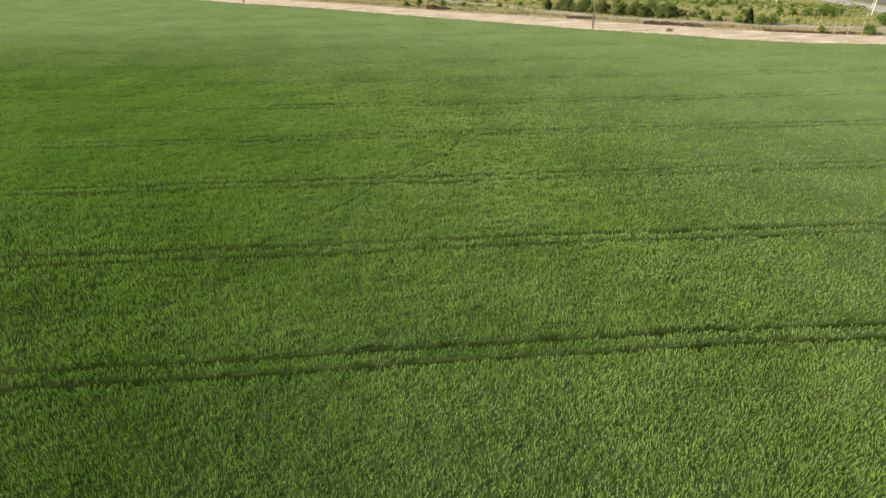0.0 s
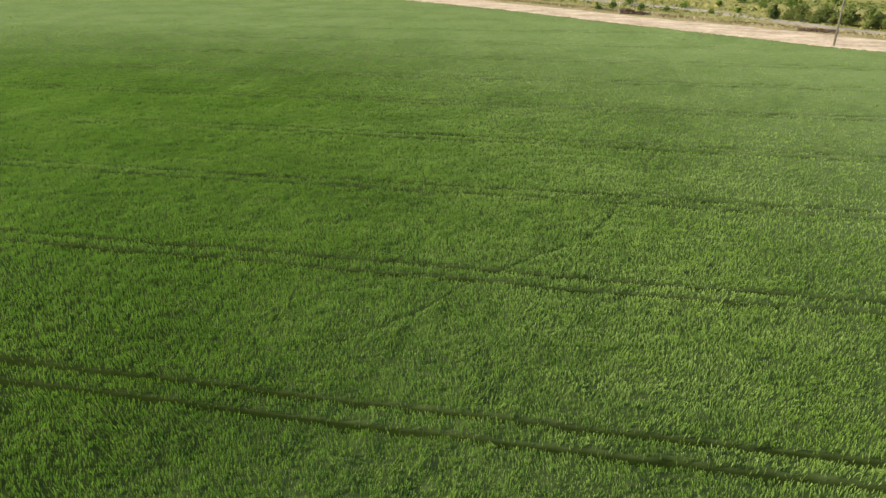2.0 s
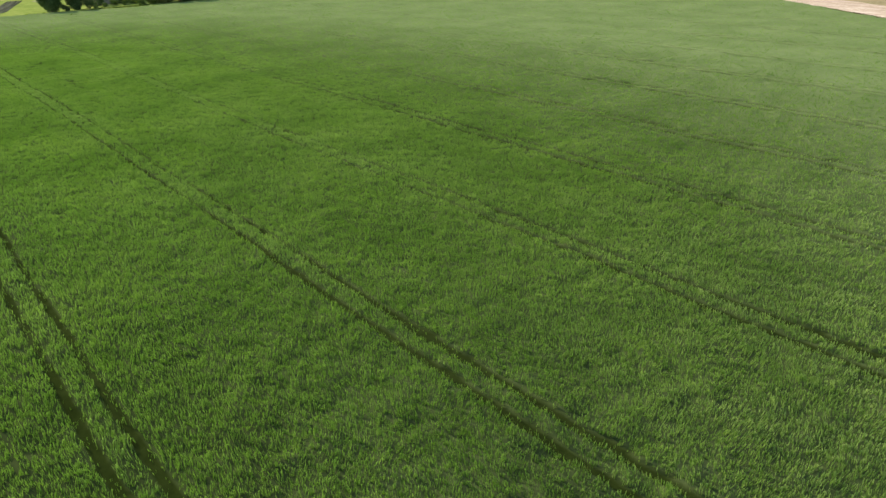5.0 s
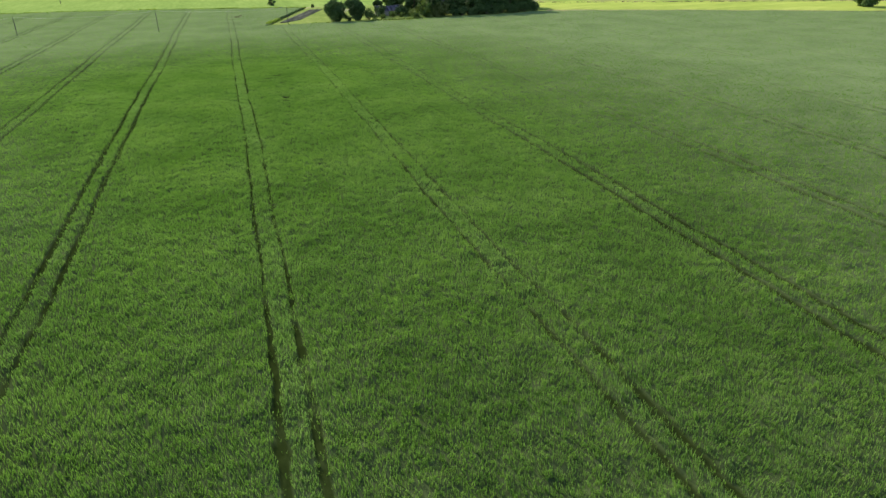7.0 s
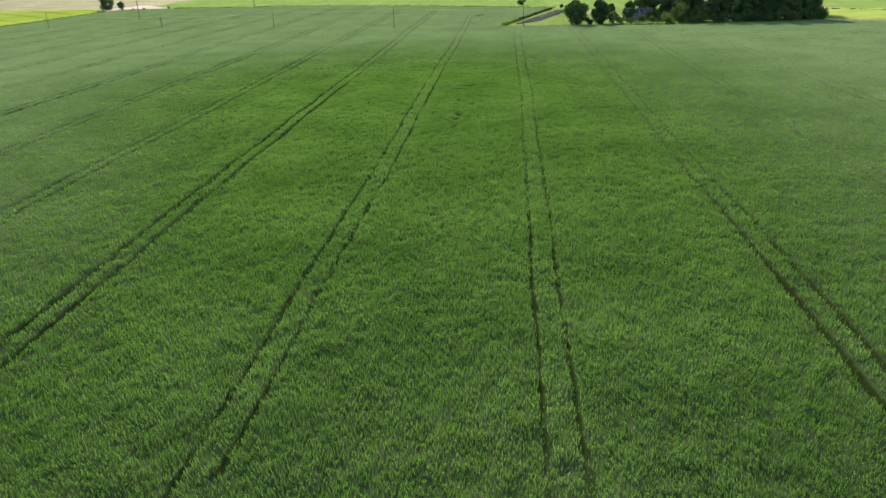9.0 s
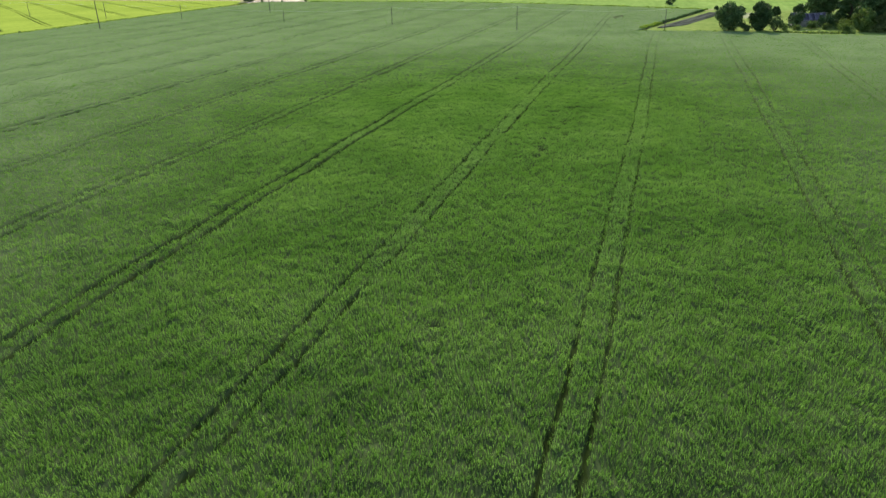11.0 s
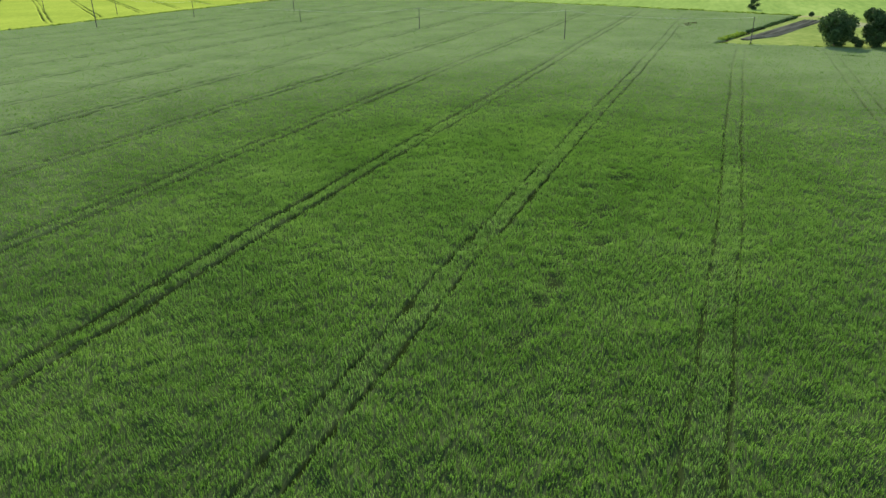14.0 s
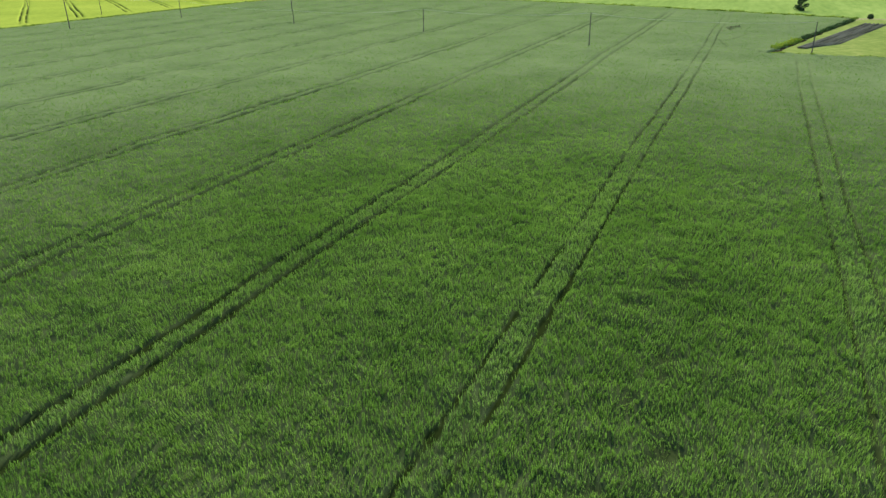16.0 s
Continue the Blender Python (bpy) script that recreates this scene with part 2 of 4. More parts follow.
def block(bm, x0, x1, y0, y1, z0, z1, bevel=0.0):
    made = bmesh.ops.create_cube(bm, size=1)["verts"]
    for v in made:
        v.co = ((x0 + x1) / 2 + v.co.x * (x1 - x0), (y0 + y1) / 2 + v.co.y * (y1 - y0), (z0 + z1) / 2 + v.co.z * (z1 - z0))
    if bevel:
        bmesh.ops.bevel(bm, geom=list({e for v in made for e in v.link_edges}), offset=bevel, segments=1, affect="EDGES")


# ---- the plan: tramlines every 18 m along x, at y = 18 k ----
SPACING, GAUGE = 18.0, 1.9
FIELD = [(-280, 66), (-362, 88), (-378, 56), (-399, 15), (-418, -35), (-430, -150), (-200, -151), (230, -155), (240, 60),
         (168, 105), (123.5, 117.5), (104.5, 121.5), (87.5, 128.5), (76.5, 138), (58.5, 148), (46.5, 156.5), (21.5, 173.5), (1.5, 188.5), (-17.5, 202.5),
         (-46, 220.5), (-68, 234.5), (-86, 248.5), (-180, 311), (-205, 269), (-249, 218), (-279, 172), (-274, 160), (-271, 120),
         (-276, 100), (-279, 88)]
TRAILS = [[(-9, 24), (-4, 28.8), (-0.8, 33.9), (4, 39.5), (8.5, 44.3), (10.6, 49.5), (12, 56)],
          [(14.6, 61.5), (15.2, 66.5), (16.9, 70.9)], [(17.4, 62.5), (16.9, 65.2)],
          [(-300, 55.5), (-286.5, 58), (-279, 67)], [(-297, 57), (-321, 64)],
          [(12, 163), (20, 162), (26, 165)], [(72, 127), (82, 124), (88, 126)], [(-46, 203), (-38, 202), (-34, 205)],
          [(-276, 67.5), (-277, 82)], [(-304, -62), (-308, -72)]]
SPOTS = [(-154, 62, 1.6), (-164, 61.5, 1.9), (-160, 59.6, 1.2), (-135.3, 61, 1.3), (-130.5, 61, 1.2), (-138.3, 61.4, 1.4),
         (-93.5, 61.6, 0.9), (-91.8, 62.2, 0.7), (-68.3, 42.6, 0.8), (-147, 63, 1.2), (-168, 60.4, 1.3), (-1, 35, 0.8), (-143.5, 60.2, 0.9),
         (-258, 196, 0.9), (-254, 198, 0.8), (-247, 219, 1.0), (-235, 236, 0.9), (-150, 60.5, 1.0), (9, 45, 0.7)]


def wander(k, u):
    """How far the tramline k strays from its straight line."""
    return 0.17 * np.sin(u / 23.0 + k * 2.1) + 0.08 * np.sin(u / 9.1 + k * 4.7) + 0.04 * np.sin(u / 3.3 + k)


def dent(x, y):
    """How far the crop is pressed down by trails and lodged spots, 0..1."""
    d = np.zeros(np.shape(x))
    for line in TRAILS:
        near = (x > min(p[0] for p in line) - 2) & (x < max(p[0] for p in line) + 2) & (y > min(p[1] for p in line) - 2) & (y < max(p[1] for p in line) + 2)
        if near.any():
            e = edge_distance(line, x[near], y[near], closed=False)
            d[near] = np.maximum(d[near], np.clip(1.4 - e / 0.25, 0, 1) * np.clip(1.6 * grain(x[near] * 1.3, y[near] * 1.3, 5) - 0.1, 0, 0.5))
    for sx, sy, r in SPOTS:
        near = (abs(x - sx) < 2 * r) & (abs(y - sy) < 2 * r)
        if near.any():
            e = np.hypot(x[near] - sx, (y[near] - sy) * 1.5) / r + 1.4 * (grain(x[near] * 1.4, y[near] * 1.4, 9) - 0.5)
            d[near] = np.maximum(d[near], np.clip(1.4 - 1.2 * e, 0, 1) * (0.3 + 0.7 * grain(x[near] * 1.6, y[near] * 1.6, 10)))
    return d


def trodden(k, u):
    """Long stretches where the tramline k is worn deep or has half grown over."""
    return np.clip(0.35 + 1.1 * grain(u / 34.0, k * 2.7, 26) + 0.5 * np.clip((u + 80) / 40, 0, 1) + 0.4 * (k >= 5), 0.5, 1)


def rut(u, v, room=0.0):
    """How deep a point lies in a wheel rut of the nearest tramline, 0..1."""
    k = np.round(v / SPACING)
    across = np.abs(v - k * SPACING - wander(k, u))
    side = k * 3.3 + np.sign(v - k * SPACING) * 7
    across = across + 0.16 * (grain(u / 0.9, side, 27) - 0.5)
    worn = np.clip(0.3 + 0.8 * grain(u / 9.0, side, 21) + 1.1 * (grain(u / 1.2, side, 24) - 0.3), 0.12, 1)
    if room is None:
        return np.abs(across - GAUGE / 2)
    wide = 0.01 + 0.12 * grain(u / 0.6, v / 1.5, 22) + 0.10 * grain(u / 2.6, v / 2.0, 23) + room
    east = np.clip((u + 70 + 45 * (k >= 5)) / 40, 0, 1)
    east = np.maximum(east, np.clip((44 - v) / 8, 0, 1) * np.clip((-50 - u) / 20, 0, 1))
    wide = wide + 0.16 * np.clip(grain(u / 1.7, side, 25) * 4 - 3, 0, 1) + 0.17 * east
    worn = np.maximum(worn, 0.95 * east) * (1 - 0.3 * (k >= 4) * np.clip((-80 - u) / 30, 0, 1))
    return np.clip(1.0 + (wide - np.abs(across - GAUGE / 2)) / 0.09, 0, 1) * worn * (0.4 + 0.6 * trodden(k, u))


def crop_sheet(name, poly, material, height, turn, origin, lines, step, label, category):
    """A crop's canopy as one sheet with sunken wheel ruts, along a direction and cut to a polygon."""
    c, s = math.cos(turn), math.sin(turn)
    local = [((x - origin[0]) * c + (y - origin[1]) * s, -(x - origin[0]) * s + (y - origin[1]) * c) for x, y in poly]
    u0, u1 = min(p[0] for p in local), max(p[0] for p in local)
    v0, v1 = min(p[1] for p in local), max(p[1] for p in local)
    rows = set()
    if lines:
        for k in range(math.floor(v0 / SPACING) - 1, math.ceil(v1 / SPACING) + 2):
            g = GAUGE / 2
            for o in (g - 0.42, g - 0.22, g + 0.22, g + 0.42, g + 1.1, g + 2.6, g + 4.4, g + 6.2):
                rows |= {round(k * SPACING + o, 3), round(k * SPACING - o, 3)}
            rows |= {round(k * SPACING, 3), round(k * SPACING + 9, 3)}
    else:
        rows = set(np.arange(v0 - step, v1 + 2 * step, step).tolist())
    rows = np.array(sorted(r for r in rows if v0 - 12 <= r <= v1 + 12))
    cols = np.arange(u0 - 2 * step, u1 + 3 * step, step)
    u, v = np.meshgrid(cols, rows)
    k = np.round(v / SPACING)
    strength = np.zeros_like(u)
    if lines:
        from_line = np.abs(v - k * SPACING)
        strength = (np.abs(from_line - GAUGE / 2) < 0.4) * np.clip(0.1 + 1.5 * grain(u / 9.0, k * 3.3 + np.sign(v - k * SPACING) * 7, 21), 0.25, 1) * trodden(k, u)
        v = v + wander(k, u) * np.clip(1.4 - from_line / 6.0, 0, 1)
    x, y = origin[0] + u * c - v * s, origin[1] + u * s + v * c
    inner = np.where(inside(poly, x, y), 1.0, -1.0) * edge_distance(poly, x, y)
    strength *= np.clip((inner - 4) / 8, 0, 1)
    z = height(x, y)
    z = z * (1 - 0.12 * grain(x / 3, y / 3, 3)) * (1 - 0.82 * strength)
    z = np.where(inner < 0, -0.25, z)
    keep = inner > -2.2 * step
    n = u.shape[1]
    ids = np.arange(u.size).reshape(u.shape)
    quad = keep[:-1, :-1] & keep[1:, :-1] & keep[:-1, 1:] & keep[1:, 1:]
    quad &= (inner[:-1, :-1] > 0) | (inner[1:, :-1] > 0) | (inner[:-1, 1:] > 0) | (inner[1:, 1:] > 0)
    faces = np.stack([ids[:-1, :-1][quad], ids[:-1, 1:][quad], ids[1:, 1:][quad], ids[1:, :-1][quad]], 1)
    used, back = np.unique(faces, return_inverse=True)
    co = np.stack([x.ravel()[used], y.ravel()[used], z.ravel()[used]], 1)
    me = raw_mesh(name, co, back.reshape(faces.shape), material, smooth=True)
    paleness = me.attributes.new("paleness", "FLOAT", "POINT")
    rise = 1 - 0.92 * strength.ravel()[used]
    paleness.data.foreach_set("value", rise.astype(np.float32))
    return tagged(new(name, me), label, category, kind="stuff")


# the strip of the field where single plants can be told apart
CLOSE_STRIP = [(3, -14), (2, 8), (-4, 30), (-18, 50), (-40, 62), (-75, 66), (-110, 62), (-155, 51)]


def from_strip(x, y):
    return edge_distance(CLOSE_STRIP, x, y, closed=False)


def canopy_top(x, y):
    """Height of the crop's tips: small tufts, clumps pushed about by the wind, and slow swells."""
    swell = grain(x / 7.0, y / 5.0, 41) + 0.5 * grain(x / 2.6 + y / 9.0, y / 3.4, 42)
    return (0.56 + 0.12 * (grain(x / 0.42, y / 0.42, 43) - 0.5) + 0.24 * (grain(x / 1.1, y / 0.85, 44) - 0.5)
            + 0.14 * (swell - 0.75))


def thin_stand(x, y):
    """Where the crop is set thinner and its sheet lies lower and darker, 0..1."""
    ragged = 10 * (grain(x / 14.0, y / 14.0, 46) - 0.5)
    return np.clip((-2 - x + ragged) / 18, 0, 1) * np.clip((44 - y + ragged) / 14, 0, 1) * np.clip((x + 85) / 35, 0, 1)


def cereal_canopy():
    """The leafy body of the crop as one sheet, finer where it is passed close by, with ragged wheel ruts cut into it."""
    g, parts, count = GAUGE / 2, [], 0
    edges = [-0.40, -0.22, -0.08, 0.08, 0.22, 0.40]
    for tx in np.arange(-432, 240, 24.0):
        for k in range(-9, 19):
            cx, cy = np.array([tx + 12.0]), np.array([k * SPACING])
            if not inside(FIELD, cx, cy)[0] and edge_distance(FIELD, cx, cy)[0] > 16:
                continue
            d = float(from_strip(cx, cy)[0])
            step = 0.38 if d < 36 else 0.75 if d < 80 else 1.6
            if any(tx <= p[0] < tx + 24 and abs(p[1] - k * SPACING) < 9 for line in TRAILS for p in line):
                step = 0.38
            half = set(np.arange(0, g - 0.42, min(step, 0.5))) | {round(g + e, 3) for e in edges} | set(np.arange(g + 0.4 + step, 9 - step * 0.6, step)) | {9.0}
            half = np.array(sorted(half))
            rows = k * SPACING + np.concatenate([-half[:0:-1], half])
            cols = np.linspace(tx, tx + 24, int(round(24 / step)) + 1)
            lap = step > 0.4
            if lap:
                cols = np.concatenate([[tx - step], cols, [tx + 24 + step]])
                rows = np.concatenate([[rows[0] - step], rows, [rows[-1] + step]])
            u, v = np.meshgrid(cols, rows)
            off = np.abs(v - k * SPACING)
            x, y = u, v + wander(k, u) * np.clip(1.4 - off / 6.0, 0, 1)
            inner = np.where(inside(FIELD, x, y), 1.0, -1.0) * edge_distance(FIELD, x, y)
            deep = rut(x, y) * np.clip((inner - 3) / 24, 0, 1) * (1 - 0.55 * (step > 1) - 0.2 * (0.6 < step < 1))
            low = dent(x, y)
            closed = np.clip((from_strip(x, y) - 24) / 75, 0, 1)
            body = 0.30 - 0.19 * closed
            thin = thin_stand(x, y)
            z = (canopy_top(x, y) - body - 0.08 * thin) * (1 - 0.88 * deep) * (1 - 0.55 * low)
            z = np.maximum(z, 0.07 + 0.05 * grain(x / 0.4, y / 0.4, 45))
            if lap:
                z[0], z[-1], z[:, 0], z[:, -1] = z[0] - 0.15, z[-1] - 0.15, z[:, 0] - 0.15, z[:, -1] - 0.15
            z = np.where(inner < 0, -0.25, z)
            ids = np.arange(u.size).reshape(u.shape)
            quad = (inner[:-1, :-1] > 0) | (inner[1:, :-1] > 0) | (inner[:-1, 1:] > 0) | (inner[1:, 1:] > 0)
            faces = np.stack([ids[:-1, :-1][quad], ids[:-1, 1:][quad], ids[1:, 1:][quad], ids[1:, :-1][quad]], 1)
            if not len(faces):
                continue
            # ruts and dents take the soil-and-shade colour, the far sheet the hazy one
            pale_share = (1 - 0.9 * deep) * (1 - 0.7 * low) * (0.31 + 0.69 * closed) * (1 - 0.65 * thin)
            parts.append((np.stack([x.ravel(), y.ravel(), z.ravel()], 1), faces + count, pale_share.ravel()))
            count += u.size
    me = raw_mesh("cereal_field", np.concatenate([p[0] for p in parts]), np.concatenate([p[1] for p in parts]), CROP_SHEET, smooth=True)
    me.attributes.new("paleness", "FLOAT", "POINT").data.foreach_set("value", np.concatenate([p[2] for p in parts]).clip(0, 1).astype(np.float32))
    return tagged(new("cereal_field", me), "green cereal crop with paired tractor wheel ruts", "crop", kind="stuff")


def strip(name, line, half, z, material, label, category, crown=0.04, edge=0.0, step=3.0, kind="structure"):
    """A road or track along a line: a band with a low crown and shoulders that go into the ground."""
    pts, run = [], 0.0
    for (x0, y0), (x1, y1) in zip(line, line[1:]):
        n = max(1, int(math.hypot(x1 - x0, y1 - y0) / step))
        pts += [Vector((x0 + (x1 - x0) * i / n, y0 + (y1 - y0) * i / n)) for i in range(n)]
    pts.append(Vector(line[-1]))
    soft = [sum((pts[min(max(i + d, 0), len(pts) - 1)] for d in range(-4, 5)), Vector((0, 0))) / 9 for i in range(len(pts))]
    bm, prev = bmesh.new(), None
    for i, p in enumerate(soft):
        d = (soft[min(i + 1, len(soft) - 1)] - soft[max(i - 1, 0)]).normalized()
        side = Vector((-d.y, d.x))
        row = []
        for j, f in enumerate((-1.08, -1, -0.5, 0, 0.5, 1, 1.08)):
            w = half * f * (1 + edge * (noise.noise((p.x * 0.12, p.y * 0.12, j > 3)) if abs(f) > 0.9 else 0))
            q = p + side * w
            row.append(bm.verts.new((q.x, q.y, -0.1 if abs(f) > 1 else z + crown * (1 - abs(f)))))
        if prev:
            for a in range(6):
                bm.faces.new((prev[a], row[a], row[a + 1], prev[a + 1]))
        prev = row
    me = bpy.data.meshes.new(name)
    bmesh.ops.recalc_face_normals(bm, faces=bm.faces)
    bm.to_mesh(me)
    bm.free()
    me.materials.append(material)
    return tagged(new(name, me), label, category, kind=kind)


def sheet(name, poly, z, material, label, category, ragged=0.0, kind="structure", mound=0.0):
    """A flat piece of ground with a ragged outline and an edge that goes into the ground."""
    bm = bmesh.new()
    rim = []
    for (x0, y0), (x1, y1) in zip(poly, poly[1:] + poly[:1]):
        n = max(1, int(math.hypot(x1 - x0, y1 - y0) / 2.5))
        for i in range(n):
            x, y = x0 + (x1 - x0) * i / n, y0 + (y1 - y0) * i / n
            rim.append((x + ragged * noise.noise((x * 0.2, y * 0.2, 3)), y + ragged * noise.noise((x * 0.2, y * 0.2, 8))))
    top = [bm.verts.new((x, y, z)) for x, y in rim]
    low = [bm.verts.new((x, y, -0.1)) for x, y in rim]
    bm.faces.new(top)
    for i in range(len(rim)):
        bm.faces.new((low[i], low[(i + 1) % len(rim)], top[(i + 1) % len(rim)], top[i]))
    bmesh.ops.triangulate(bm, faces=[f for f in bm.faces if len(f.verts) > 4])
    bmesh.ops.recalc_face_normals(bm, faces=bm.faces)
    me = bpy.data.meshes.new(name)
    bm.to_mesh(me)
    bm.free()
    me.materials.append(material)
    return tagged(new(name, me), label, category, kind=kind)


# ---- ground, roads and fields ----
bm = bmesh.new()
bmesh.ops.create_grid(bm, x_segments=40, y_segments=40, size=2500)
me = bpy.data.meshes.new("ground")
bm.to_mesh(me)
bm.free()
me.materials.append(MEADOW)
tagged(new("ground", me), "rough olive-green meadow and field ground reaching the horizon", "ground", kind="structure")
sheet("field_soil", [(-284, 71), (-360, 86), (-397, 13), (-428, -148), (228, -150), (236, 60), (104, 124), (0, 192), (-84, 250),
                     (-178, 312), (-252, 218), (-281, 172), (-276, 120)], 0.03, SOIL,
      "dark bare soil under the cereal field", "soil")

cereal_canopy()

# lime-green field beyond the south edge, its tramlines run slantwise
LIME_TURN = math.atan2(0.79, 0.61)
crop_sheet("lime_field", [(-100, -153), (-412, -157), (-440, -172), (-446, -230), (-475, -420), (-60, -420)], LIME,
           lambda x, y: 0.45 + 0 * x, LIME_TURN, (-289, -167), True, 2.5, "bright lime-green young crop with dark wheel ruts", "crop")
crop_sheet("far_field", [(-366, 90), (-381, 58), (-402, 16), (-421, -35), (-432, -120), (-465, -150), (-900, -160), (-900, 330), (-345, 200)],
           FAR_CROP, lambda x, y: 0.4 + 0 * x, 0.0, (0, 0), False, 8.0, "light green striped crop beyond the farm", "crop")
crop_sheet("ripening_field", [(-287, 178), (-255, 222), (-212, 272), (-150, 352), (-178, 380), (-320, 205), (-330, 190)],
           RIPE_CROP, lambda x, y: 0.4 + 0 * x, 0.0, (0, 0), False, 4.0, "yellowish green crop strip beside the trees", "crop")
crop_sheet("striped_field", [(-336, 196), (-184, 388), (-260, 520), (-900, 500), (-900, 340)],
           FAR_CROP, lambda x, y: 0.4 + 0 * x, 0.0, (0, 0), False, 8.0, "light green striped crop behind a bare balk", "crop")

SAND_LINE = [(189, 106), (126, 123.5), (106, 132), (88, 141), (76, 149), (63, 157), (49, 167), (24, 182.5), (2, 199), (-21, 215),
             (-43, 230), (-58, 239.5), (-79, 254.5), (-180, 325), (-300, 400)]
strip("sand_track", SAND_LINE, 8.6, 0.05, SAND, "wide pale sandy track along the field edge", "track", edge=0.22)
strip("verge", [(x + 6.5, y + 13.5) for x, y in SAND_LINE], 5.5, 0.02, VERGE, "dry brownish grass verge beside the sandy track", "verge", edge=0.2)
strip("gravel_road", [(190, 127), (137, 144), (106, 157), (78, 168.5), (65, 181), (45, 207), (20, 226), (-10, 246), (-45, 268), (-160, 350)],
      2.6, 0.06, GRAVEL, "narrow grey gravel road through the meadow", "road")
strip("asphalt_road", [(166, 120), (167, 176), (167.5, 195), (168, 215), (170, 260), (190, 420)], 4.4, 0.08, ASPHALT,
      "grey asphalt road crossing the far meadow", "road", step=6)
sheet("brown_field", [(174, 150), (400, 140), (420, 420), (185, 400)], 0.05, PLOUGH, "brown bare field behind the road", "field")
sheet("farm_grass", [(-278, 66.5), (-277, 90), (-273, 104), (-269, 130), (-272, 174), (-300, 186), (-345, 198), (-364, 92), (-358, 88)],
      0.06, LAWN, "sunlit yellow-green grass round the old farmstead", "grass", ragged=0.8)
sheet("bare_yard", [(-322, 97), (-345, 99), (-350, 104), (-335, 107)], 0.1, STRAW, "worn sandy patch in the farm grass", "yard", ragged=2)
sheet("dirt_corner", [(-414, -152), (-432, -128), (-450, -128), (-470, -160), (-440, -166)], 0.1, SAND, "bare sandy corner by the far track", "yard", ragged=2)

# potato ridges beside the hedge
ridge_dir = Vector((-66, 20.5)).normalized()
cols, rows = np.arange(0, 63, 1.0), np.arange(0, 6.0, 0.2)
uu, vv = np.meshgrid(cols, rows)
keep_w = np.clip((uu + 4) / 16, 0.35, 1)
px, py = uu, -(1.2 + vv * keep_w + 0.12 * grain(uu / 5.0, vv / 9.0, 14))
pz = 0.12 + 0.22 * np.sin(vv * 2 * math.pi / 1.0) + 0.08 * grain(px * 1.3, py * 1.3, 4)
ids = np.arange(uu.size).reshape(uu.shape)
faces = np.stack([ids[:-1, :-1].ravel(), ids[:-1, 1:].ravel(), ids[1:, 1:].ravel(), ids[1:, :-1].ravel()], 1)
ridges = new("potato_ridges", raw_mesh("potato_ridges", np.stack([px.ravel(), py.ravel(), pz.ravel()], 1), faces, RIDGE))
ridges.matrix_basis = pose(-291, 70.6, 0, 0, 0, math.degrees(math.atan2(ridge_dir.y, ridge_dir.x)))
tagged(ridges,
       "grey-brown ploughed garden ridges beside the hedge", "ridges", kind="stuff")


